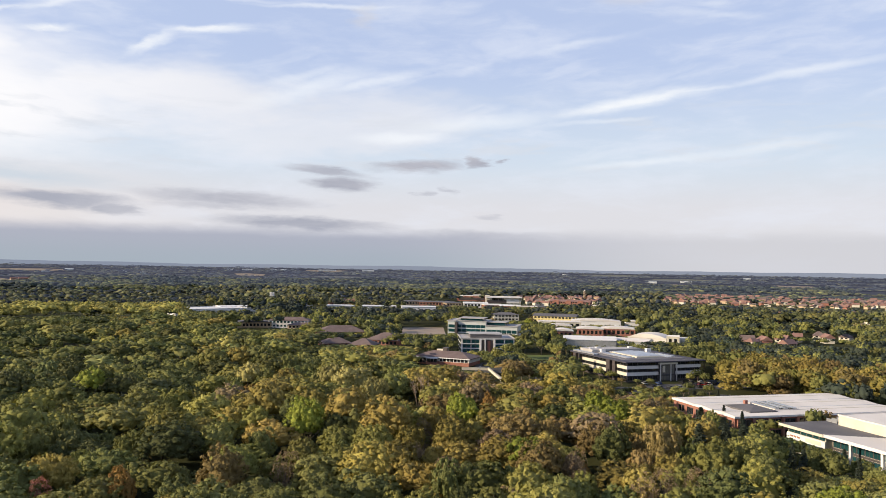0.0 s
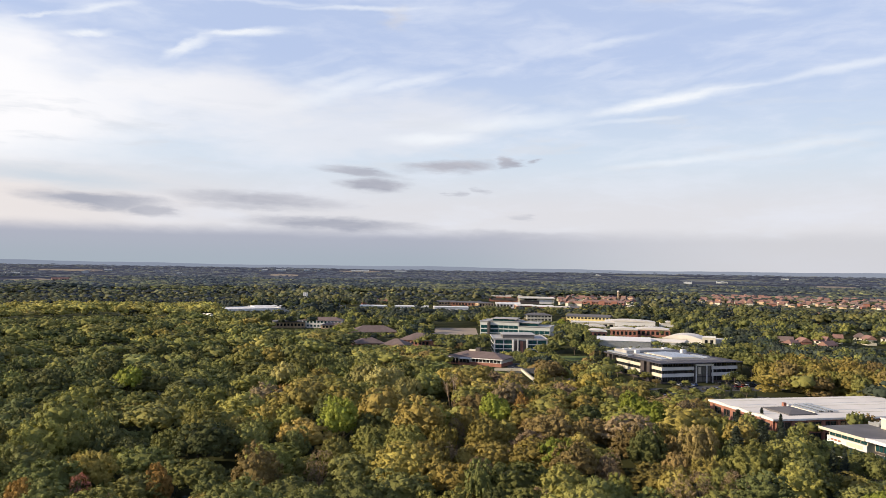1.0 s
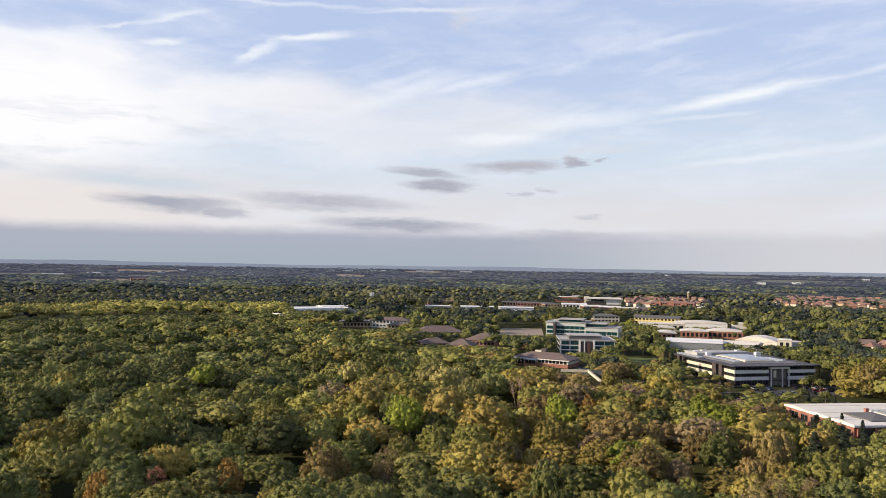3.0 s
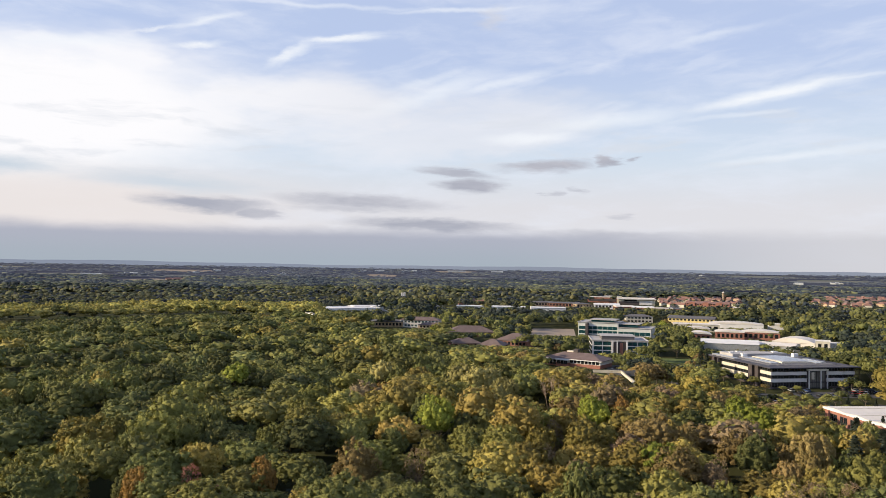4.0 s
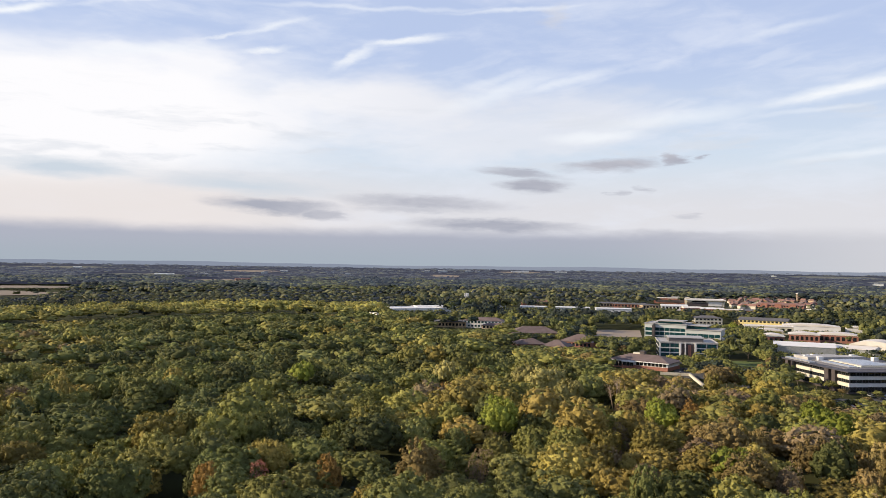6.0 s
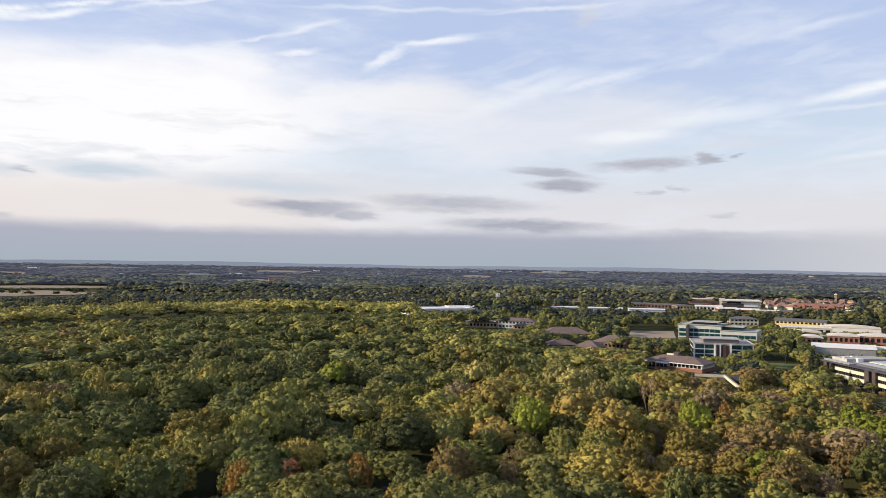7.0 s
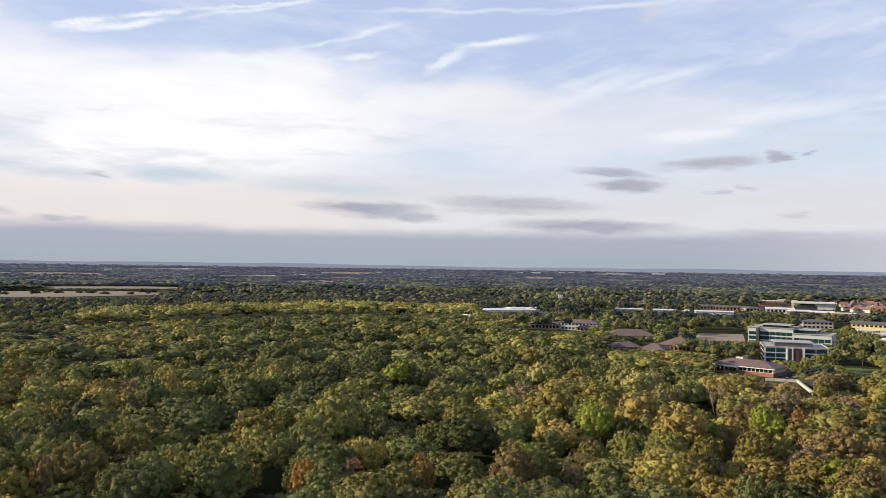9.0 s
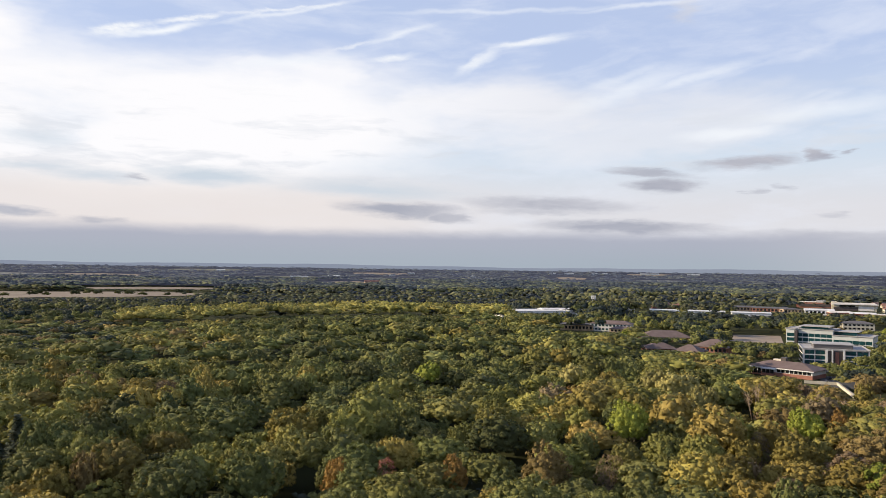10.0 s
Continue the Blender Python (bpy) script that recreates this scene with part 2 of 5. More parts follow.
SPECIES = {
    "oak": ((0.080, 0.092, 0.036), (0.205, 0.208, 0.064)),
    "ash": ((0.172, 0.172, 0.053), (0.262, 0.248, 0.068)),
    "hornbeam": ((0.218, 0.178, 0.052), (0.300, 0.240, 0.066)),
    "lime": ((0.205, 0.236, 0.041), (0.245, 0.272, 0.048)),
    "beech": ((0.178, 0.134, 0.055), (0.240, 0.178, 0.069)),
    "birch": ((0.220, 0.164, 0.097), (0.270, 0.198, 0.115)),
    "maple": ((0.262, 0.148, 0.049), (0.300, 0.186, 0.055)),
    "cherry": ((0.330, 0.140, 0.115), (0.370, 0.165, 0.127)),
    "pine": ((0.042, 0.056, 0.044), (0.062, 0.076, 0.053)),
    "willow": ((0.295, 0.266, 0.099), (0.345, 0.305, 0.110)),
    "poplar": ((0.268, 0.248, 0.074), (0.345, 0.312, 0.088)),
}
LEAF = {k: leafage("leaves_" + k, v) for k, v in SPECIES.items()}
LEAF_TINTED = leafage("leaves_mixed", None, tinted=True)
# far leaves glow faintly blue: distance haze painted as emission
LEAF_FAR_HAZE = leafage("leaves_far_haze_glow", None, 0.0, True, (0.014, 0.016, 0.025))
LEAF_HORIZON_HAZE = leafage("leaves_horizon_haze_glow", None, 0.0, True, (0.034, 0.037, 0.056))
BARK = surface("bark", (0.11, 0.085, 0.06), (0.20, 0.16, 0.12), 0.9, 2.0, 14.0, 0.6)
DEADWOOD = surface("dead_wood", (0.28, 0.20, 0.13), (0.40, 0.30, 0.20), 0.85, 2.0, 14.0, 0.4)
# slate ground with a faint blue glow: distance haze painted in
HAZE_LAND = surface("land_haze_glow", (0.026, 0.029, 0.034), (0.060, 0.064, 0.074), 1.0, 0.006, 0.04, spec=0.0)
_p = next(q for q in HAZE_LAND.node_tree.nodes if q.type == "BSDF_PRINCIPLED")
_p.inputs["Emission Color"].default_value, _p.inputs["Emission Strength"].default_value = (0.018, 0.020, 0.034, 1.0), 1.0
SOIL = surface("woodland_floor", (0.028, 0.032, 0.014), (0.055, 0.058, 0.024), 0.95, 0.05, 1.2, 0.5, spec=0.05)
ASPHALT = surface("asphalt", (0.045, 0.045, 0.048), (0.075, 0.073, 0.072), 0.85, 0.12, 6.0, 0.3)
PAVING = surface("pale_paving", (0.30, 0.28, 0.25), (0.42, 0.39, 0.34), 0.85, 0.2, 5.0, 0.2)
GRASS = surface("lawn_grass", (0.075, 0.11, 0.025), (0.12, 0.15, 0.035), 0.9, 0.15, 4.0, 0.4)
STUBBLE = surface("stubble_field", (0.16, 0.128, 0.095), (0.22, 0.176, 0.130), 0.95, 0.02, 0.8, 0.2, streak=(1, 0.25, 1))
TAN_PAVING = surface("tan_paving", (0.24, 0.19, 0.15), (0.33, 0.27, 0.21), 0.9, 0.08, 3.0, 0.2)
WHITE = surface("white_cladding", (0.62, 0.61, 0.60), (0.74, 0.73, 0.72), 0.55, 0.15, 3.0)
CREAM = surface("cream_render", (0.52, 0.48, 0.39), (0.62, 0.58, 0.48), 0.7, 0.2, 3.0)
PALE_ROOF = surface("pale_membrane_roof", (0.58, 0.54, 0.49), (0.72, 0.675, 0.62), 0.7, 0.06, 1.5, streak=(1, 0.4, 1))
FRAME_GREY = surface("dark_window_frame", (0.045, 0.045, 0.05), (0.075, 0.075, 0.08), 0.5, 0.5, 6.0)
PALE_TEAL = surface("pale_grey_cladding", (0.46, 0.49, 0.48), (0.56, 0.58, 0.575), 0.5, 0.15, 3.0)
MID_ROOF = surface("weathered_grey_roof", (0.30, 0.29, 0.285), (0.42, 0.41, 0.40), 0.75, 0.08, 1.5)
WORN_ROOF = surface("worn_grey_roof", (0.12, 0.115, 0.12), (0.20, 0.19, 0.19), 0.7, 0.1, 1.5)
GREY_ROOF = surface("grey_roof_sheet", (0.085, 0.082, 0.088), (0.135, 0.13, 0.135), 0.85, 0.1, 1.5)
SLATE = surface("dark_slate_roof", (0.040, 0.039, 0.050), (0.066, 0.063, 0.078), 0.7, 0.15, 3.0)
BROWN_TILE = surface("brown_roof_tiles", (0.120, 0.088, 0.080), (0.185, 0.135, 0.122), 0.8, 0.2, 3.0, 0.3)
RED_TILE = surface("red_roof_tiles", (0.19, 0.105, 0.085), (0.27, 0.155, 0.125), 0.8, 0.2, 3.0, 0.3)
BRICK = surface("red_brick", (0.24, 0.10, 0.075), (0.34, 0.165, 0.12), 0.85, 0.3, 5.0, 0.2)
TAN_BRICK = surface("buff_brick", (0.42, 0.30, 0.19), (0.52, 0.40, 0.27), 0.85, 0.3, 5.0, 0.2)
DARK_CLAD = surface("charcoal_cladding", (0.050, 0.042, 0.043), (0.085, 0.070, 0.070), 0.5, 0.3, 3.0)
METAL = surface("galvanised_metal", (0.45, 0.46, 0.47), (0.60, 0.61, 0.62), 0.35, 0.6, 6.0, metal=0.7)
GLASS = glazing("dark_glass", (0.020, 0.024, 0.028))
LOBBY_GLASS = glazing("pale_atrium_glass", (0.26, 0.25, 0.22))
TEAL_GLASS = glazing("teal_glass", (0.02, 0.075, 0.085))


# ---- helpers for meshes ----
def mesh_of(name, verts, faces, material, smooth=False):
    """A mesh from numpy arrays; faces all have the same number of corners."""
    me = bpy.data.meshes.new(name)
    nf, k = faces.shape
    me.vertices.add(len(verts))
    me.vertices.foreach_set("co", np.ascontiguousarray(verts, dtype=np.float32).ravel())
    me.loops.add(nf * k)
    me.loops.foreach_set("vertex_index", np.ascontiguousarray(faces, dtype=np.int32).ravel())
    me.polygons.add(nf)
    me.polygons.foreach_set("loop_start", np.arange(0, nf * k, k, dtype=np.int32))
    me.update(calc_edges=True)
    me.polygons.foreach_set("use_smooth", np.full(nf, smooth))
    me.materials.append(material)
    return me


def part(name, bm, material, parent=None, label=""):
    """One bmesh as one mesh object under a thing or a part."""
    me = bpy.data.meshes.new(name)
    bmesh.ops.recalc_face_normals(bm, faces=bm.faces)
    bm.to_mesh(me)
    bm.free()
    me.materials.append(material)
    ob = new(name, me)
    ob.parent = parent
    return tagged(ob, label)


def box(bm, x0, x1, y0, y1, z0, z1):
    v = [bm.verts.new(c) for c in ((x0, y0, z0), (x1, y0, z0), (x1, y1, z0), (x0, y1, z0),
                                   (x0, y0, z1), (x1, y0, z1), (x1, y1, z1), (x0, y1, z1))]
    for f in ((0, 3, 2, 1), (4, 5, 6, 7), (0, 1, 5, 4), (1, 2, 6, 5), (2, 3, 7, 6), (3, 0, 4, 7)):
        bm.faces.new([v[i] for i in f])
    return bm


def boxes(*rows):
    bm = bmesh.new()
    for r in rows:
        box(bm, *r)
    return bm


def prism(points, z0, z1):
    """An upright prism over a plan of corner points."""
    bm = bmesh.new()
    lo, hi = [bm.verts.new((x, y, z0)) for x, y in points], [bm.verts.new((x, y, z1)) for x, y in points]
    bm.faces.new(lo), bm.faces.new(hi)
    for i in range(len(points)):
        j = (i + 1) % len(points)
        bm.faces.new((lo[i], lo[j], hi[j], hi[i]))
    return bm


def thing(name, label, category, m=None, group="", kind=""):
    ob = tagged(new(name), label, category, group, kind)
    if m is not None:
        ob.matrix_world = m
    return ob


def polar(bearing, far, z=None):
    """The place at a bearing (degrees to the left of straight ahead) and a distance from the camera, to fit its view.
    """
    a = radians(bearing)
    x, y = -math.sin(a) * far, math.cos(a) * far
    return Vector((x, y, rise(far) if z is None else z))


def rise(r):
    """The land lies level, then climbs slowly to the hills, raised to fit the camera's horizon."""
    return 0.0 if r < 1300 else 45.0 * ((r - 1300) / 3600) ** 1.3


# ---- land ----
def land(name, r0, r1, rings, turns, material):
    """The ground: one sheet in rings round the camera, out to the horizon hills."""
    rs = np.concatenate([[0.0], r0 * (r1 / r0) ** np.linspace(0, 1, rings)])
    th = np.linspace(0, 2 * np.pi, turns, endpoint=False)
    r, t = np.meshgrid(rs, th, indexing="ij")
    z = np.vectorize(rise)(r)
    v = np.stack([-np.sin(t) * r, np.cos(t) * r, z], -1).reshape(-1, 3)
    i, j = np.meshgrid(np.arange(rings), np.arange(turns), indexing="ij")
    k = (j + 1) % turns
    f = np.stack([i * turns + j, (i + 1) * turns + j, (i + 1) * turns + k, i * turns + k], -1).reshape(-1, 4)
    return tagged(new(name, mesh_of(name, v, f[:, ::-1], material, True)),
                  "dark soil and leaf litter under woods and fields", "ground", kind="structure")


def far_land(name, r0, r1, rings, turns, material):
    """The country far off, with haze painted in its colour and glow; a sheet just over the ground."""
    r, t = np.meshgrid(r0 * (r1 / r0) ** np.linspace(0, 1, rings + 1), np.linspace(radians(-45), radians(68), turns + 1), indexing="ij")
    v = np.stack([-np.sin(t) * r, np.cos(t) * r, np.vectorize(rise)(r) + 0.35], -1).reshape(-1, 3)
    i, j = np.meshgrid(np.arange(rings), np.arange(turns), indexing="ij")
    k = i * (turns + 1) + j
    f = np.stack([k, k + turns + 1, k + turns + 2, k + 1], -1).reshape(-1, 4)
    return tagged(new(name, mesh_of(name, v, f[:, ::-1], material, True)), "country of woods and fields, painted slate-blue for haze", "backdrop", kind="structure")


far_land("backdrop_land", 2050.0, 4950.0, 30, 90, HAZE_LAND)
ground = land("ground", 40.0, 4960.0, 70, 240, SOIL)


def sheet(name, corners, z, material, label, category):
    """A thin slab of paving, road, lawn or crop on the ground."""
    bm = prism(corners, z - 0.3, z)
    ob = part(name, bm, material, None, label)
    return tagged(ob, label, category, kind="structure")


# ---- trees ----
rng = np.random.default_rng(7)
_g = (1 + 5 ** 0.5) / 2
ICO_V = np.array([(-1, _g, 0), (1, _g, 0), (-1, -_g, 0), (1, -_g, 0), (0, -1, _g), (0, 1, _g),
                  (0, -1, -_g), (0, 1, -_g), (_g, 0, -1), (_g, 0, 1), (-_g, 0, -1), (-_g, 0, 1)]) / math.hypot(1, _g)
ICO_F = np.array([(0, 11, 5), (0, 5, 1), (0, 1, 7), (0, 7, 10), (0, 10, 11), (1, 5, 9), (5, 11, 4), (11, 10, 2), (10, 7, 6), (7, 1, 8),
                  (3, 9, 4), (3, 4, 2), (3, 2, 6), (3, 6, 8), (3, 8, 9), (4, 9, 5), (2, 4, 11), (6, 2, 10), (8, 6, 7), (9, 8, 1)])


def unit(v):
    return v / np.maximum(np.linalg.norm(v, axis=-1, keepdims=True), 1e-6)


def finer(v, f):
    """Split each triangle of a ball into four."""
    v, mids, out = [tuple(q) for q in v], {}, []

    def mid(i, j):
        k = (min(i, j), max(i, j))
        if k not in mids:
            q = np.array(v[i]) + np.array(v[j])
            v.append(tuple(q / np.linalg.norm(q)))
            mids[k] = len(v) - 1
        return mids[k]

    for i, j, k in f:
        x, y, z = mid(i, j), mid(j, k), mid(k, i)
        out += [(i, x, z), (j, y, x), (k, z, y), (x, y, z)]
    return np.array(v), np.array(out)


ICO = (ICO_V, ICO_F)
BALL1 = finer(ICO_V, ICO_F)
BALL2 = finer(*BALL1)


def dome(n, low, rng):
    """Directions spread evenly over a ball, down to a height."""
    k = np.arange(n) + 0.5
    z = 1 - k / n * (1 - low)
    a = k * 2.39996 + rng.uniform(-0.5, 0.5, n) + rng.uniform(0, 6.28)
    flat = np.sqrt(1 - z * z)
    return np.stack([np.cos(a) * flat, np.sin(a) * flat, z], -1)


def crown(rng, lobes, tufts, leaves, size, wide, tall, mid, hull, low=-0.35, tuft=0.17, sunk=0.76, loose=0.32, core=0.78):
    """A broad-leaved crown. Boughs swell into lobes; flat tufts of leaves stand on the lobes with gaps between them. Returns vertices, triangles and the places of the tufts."""
    d = dome(lobes, low, rng)
    c = d * rng.uniform(0.36, 0.62, lobes)[:, None]
    cr = rng.uniform(0.30, 0.48, lobes)

    def skin(way):
        """How far the lobes reach in each direction."""
        t = way @ c.T
        q = cr ** 2 - ((c ** 2).sum(1) - t ** 2)
        return np.maximum(np.where(q > 0, t + np.sqrt(np.maximum(q, 0)), 0.3).max(1), 0.45)

    shape, lift = np.array([wide, wide, tall]), np.array([0, 0, mid])
    vs, fs, n = [], [], 0
    if hull is not None:
        hv, hf = hull
        keep = hf[(hv[hf][:, :, 2] > low - 0.3).all(1)]
        used = np.unique(keep)
        renum = np.zeros(len(hv), int)
        renum[used] = np.arange(len(used))
        vs.append(hv[used] * (skin(hv[used]) * sunk)[:, None] * shape + lift)
        fs.append(renum[keep])
        n = len(used)
    way = unit(dome(tufts, low, rng) + rng.normal(0, 0.05, (tufts, 3)))
    at = way * (skin(way) * rng.uniform(0.88, 1.03, tufts))[:, None]
    tr = tuft * rng.uniform(0.65, 1.35, tufts)
    for p, q, r in zip(at, way, tr * core) if core else ():
        keep = ICO_F[(ICO_V[ICO_F].mean(1) @ unit(q + np.array([0, 0, 0.5]))) > -0.12]
        used = np.unique(keep)
        renum = np.zeros(12, int)
        renum[used] = np.arange(len(used))
        vs.append((p + ICO_V[used] * np.array([1.1, 1.1, 0.95]) * rng.uniform(0.55, 1.3, (len(used), 1)) * r) * shape + lift)
        fs.append(renum[keep] + n)
        n += len(used)
    who = np.repeat(np.arange(tufts), leaves)
    leaves = len(who)
    nor = unit(way[who] * 0.75 + np.array([0, 0, 0.35]) + rng.normal(0, 0.62, (leaves, 3)))
    place = (at[who] + nor * np.array([1.12, 1.12, 0.95]) * (tr[who] * rng.uniform(0.8, 1.2, leaves))[:, None]) * shape + lift
    nor = unit(nor + rng.normal(0, loose, nor.shape))
    u = unit(np.cross(nor, rng.normal(0, 1, nor.shape)))
    w2 = np.cross(nor, u)
    s = size * rng.uniform(0.6, 1.4, (leaves, 1))
    tri = np.stack([place + u * s, place - u * s * 0.5 + w2 * s * 0.8, place - u * s * 0.5 - w2 * s * 0.8], 1).reshape(-1, 3)
    vs.append(tri)
    fs.append(np.arange(len(tri)).reshape(-1, 3) + n)
    return np.concatenate(vs), np.concatenate(fs), at * shape * 0.95 + lift


def tube(points, radii, sides=5):
    """A tapered limb along some points."""
    p = np.asarray(points, float)
    d = unit(np.gradient(p, axis=0))
    u = unit(np.cross(d, np.array([0.31, 0.77, 0.55])))
    w2 = np.cross(d, u)
    a = np.linspace(0, 2 * np.pi, sides, endpoint=False)
    ring = np.cos(a)[None, :, None] * u[:, None] + np.sin(a)[None, :, None] * w2[:, None]
    v = (p[:, None] + ring * np.asarray(radii)[:, None, None]).reshape(-1, 3)
    f = [(i * sides + j, i * sides + (j + 1) % sides, (i + 1) * sides + (j + 1) % sides, (i + 1) * sides + j)
         for i in range(len(p) - 1) for j in range(sides)]
    return v, np.array(f)


def limbs(rng, targets, fork, thick, sides=5):
    """A trunk with limbs that reach out to the clumps of the crown."""
    vs, fs, n = [], [], 0
    lean = rng.normal(0, 0.3, 2)
    top = np.array([lean[0], lean[1], fork])
    rows = [([(0, 0, -0.5), (lean[0] * 0.4, lean[1] * 0.4, fork * 0.5), top], (thick, thick * 0.75, thick * 0.6))]
    for t in targets:
        side = top + (t - top) * 0.5 + np.array([0, 0, -0.06 * np.linalg.norm(t - top)]) + rng.normal(0, 0.25, 3)
        rows.append(([top - np.array([0, 0, 0.3]), side, t], (thick * 0.45, thick * 0.28, thick * 0.08)))
    for p, r in rows:
        v, f = tube(p, r, sides)
        vs.append(v)
        fs.append(f + n)
        n += len(v)
    return np.concatenate(vs), np.concatenate(fs)


def spire(rng, tiers, per, tall, wide, size):
    """A conifer: whorls of drooping sprays round a straight stem."""
    rows = []
    for i in range(tiers):
        f = i / tiers
        z, r = tall * (0.15 + 0.85 * f), wide * (1 - f) ** 0.8 * rng.uniform(0.8, 1.15) + 0.15
        a = rng.uniform(0, 6.28, per)
        q = rng.uniform(0.25, 1.0, per)
        rows.append(np.stack([np.cos(a) * r * q, np.sin(a) * r * q, z - 0.35 * r * q + rng.normal(0, 0.15, per)], -1))
    at = np.concatenate(rows)
    nor = unit(np.concatenate([at[:, :2] * 0.25, np.ones((len(at), 1))], 1) + rng.normal(0, 0.4, at.shape))
    u = unit(np.cross(nor, rng.normal(0, 1, at.shape)))
    w2 = np.cross(nor, u)
    s = size * rng.uniform(0.6, 1.4, (len(at), 1))
    tri = np.stack([at + u * s * 1.4, at - u * s * 0.6 + w2 * s * 0.6, at - u * s * 0.6 - w2 * s * 0.6], 1).reshape(-1, 3)
    return tri, np.arange(len(tri)).reshape(-1, 3)


# shapes of the nearest trees: crown and limbs, for a tree 18 m high
NEAR = []
for _ in range(8):
    _wide, _tall = rng.uniform(5.9, 7.2), rng.uniform(5.8, 7.0)
    _v, _f, _c = crown(rng, 11, 142, 17, 0.26, _wide, _tall, 17.6 - _tall, BALL2, -0.42, 0.122)
    NEAR.append(((_v, _f), limbs(rng, _c[rng.choice(len(_c), 8, False)], 6.0, 0.38)))
THIN = []
for _ in range(4):
    _v, _f, _c = crown(rng, 10, 70, 26, 0.20, 4.4, 6.8, 11.0, None, -0.6, 0.18, 0.8, 0.9, 0.0)
    THIN.append(((_v, _f), limbs(rng, _c[::3], 6.0, 0.26)))
CONE = []
for _ in range(2):
    CONE.append((spire(rng, 36, 40, 19.0, 3.2, 0.42), limbs(rng, [np.array([0, 0, 18.5])], 9.0, 0.3)))
LABELS = {
    "oak": "dark green oak with a broad clumpy crown", "hornbeam": "golden olive hornbeam with a full rounded crown", "ash": "olive green ash with a rounded crown in evening sun",
    "lime": "bright yellow-green lime with a full crown", "beech": "bronze-green beech turning brown in autumn",
    "birch": "thin buff-brown birch with bare twigs showing", "maple": "orange autumn maple among green trees",
    "cherry": "small pink-red cherry in autumn colour", "pine": "dark blue-green conifer with drooping branches",
    "poplar": "yellow poplar at the edge of the wood", "willow": "pale olive willow-like tree with a full crown"}
_models = {}


def tree(species, shape, x, y, z=0.0, wide=1.0, tall=1.0, turn=0.0, group="trees of the wood", far=False):
    """A single tree > trunk, crown."""
    key = (species, shape % 8, far)
    m = pose(x, y, z, 0, 0, turn)
    if key not in _models:
        shapes = CONE if species == "pine" else THIN if species in ("birch", "cherry") else NEAR
        (cv, cf), (tv, tf) = shapes[shape % len(shapes)]
        if far and shapes is NEAR:
            cv, cf = MIDDLE[shape % 8][:2]
        top = thing("tree", LABELS[species], "tree", m, group)
        leaves = mesh_of("crown", cv, cf, LEAF[species], True)
        for name, data in (("trunk", mesh_of("trunk", tv, tf, BARK, True)), ("crown", leaves)):
            new(name, data).parent = top
        _models[key] = top
    else:
        top = copy_thing(_models[key], m)
        top["group"] = group
    top.scale = (wide, wide, tall)
    return top


CLOSE = [crown(rng, 11, 98, 11, 0.33, rng.uniform(5.8, 7.2), rng.uniform(5.6, 6.8), 11.2, BALL1, -0.35, 0.138) for _ in range(8)]
MIDDLE = [crown(rng, 10, 47, 6, 0.46, rng.uniform(6.0, 7.4), rng.uniform(5.4, 6.6), 11.8, BALL1, -0.25, 0.19, 0.80) for _ in range(10)]
SMALL = [crown(rng, 9, 12, 2, 0.80, rng.uniform(5.4, 6.8), rng.uniform(5.8, 7.2), 11.0, BALL1, -0.05, 0.27, 0.86) for _ in range(10)]
CUSHION = [crown(rng, 9, 14, 2, 0.80, rng.uniform(6.6, 8.2), rng.uniform(3.8, 4.8), 13.2, BALL1, -0.05, 0.25, 0.86) for _ in range(10)]
UNDER = [crown(rng, 7, 9, 2, 0.8, rng.uniform(5.6, 7.0), rng.uniform(6.2, 7.4), 10.8, BALL1, -0.1, 0.22, 0.90) for _ in range(6)]
TINY = [crown(rng, 7, 6, 1, 1.2, rng.uniform(4.8, 6.2), rng.uniform(6.4, 8.2), 9.8, ICO, -0.1, 0.42, 0.9) for _ in range(9)]
FAR = [crown(rng, 6, 1, 1, 1.0, 5.6, 6.6, 11.0, ICO, 0.1, 0.3, 1.0, 0.3, 0.0) for _ in range(6)]


def wood(name, rows, shapes, label, category="woods", material=None, kind="stuff"):
    """Many trees as one object. Rows: x, y, z, width, height, turn, shape, tint r, g, b."""
    rows = np.asarray(rows, float)
    vs, fs, cs, n = [], [], [], 0
    for k, (v, f, _c) in enumerate(shapes):
        r = rows[rows[:, 6].astype(int) % len(shapes) == k]
        if not len(r):
            continue
        c, s = np.cos(r[:, 5])[:, None], np.sin(r[:, 5])[:, None]
        q = np.stack([(v[:, 0] * c - v[:, 1] * s) * r[:, 3:4] + r[:, 0:1], (v[:, 0] * s + v[:, 1] * c) * r[:, 3:4] + r[:, 1:2],
                      v[None, :, 2] * r[:, 4:5] + r[:, 2:3]], -1)
        vs.append(q.reshape(-1, 3))
        fs.append((f[None] + (n + np.arange(len(r)) * len(v))[:, None, None]).reshape(-1, 3))
        cs.append(np.repeat(r[:, 7:10], len(v), 0))
        n += len(r) * len(v)
    me = mesh_of(name, np.concatenate(vs), np.concatenate(fs), material or LEAF_TINTED, True)
    cols = np.concatenate([np.concatenate(cs), np.ones((n, 1))], 1).astype(np.float32)
    me.attributes.new("tint", "FLOAT_COLOR", "POINT").data.foreach_set("color", cols.ravel())
    return tagged(new(name, me), label, category, kind=kind)

# ---- buildings ----
FOOTPRINTS = []        # ground taken by buildings and yards: x, y, radius


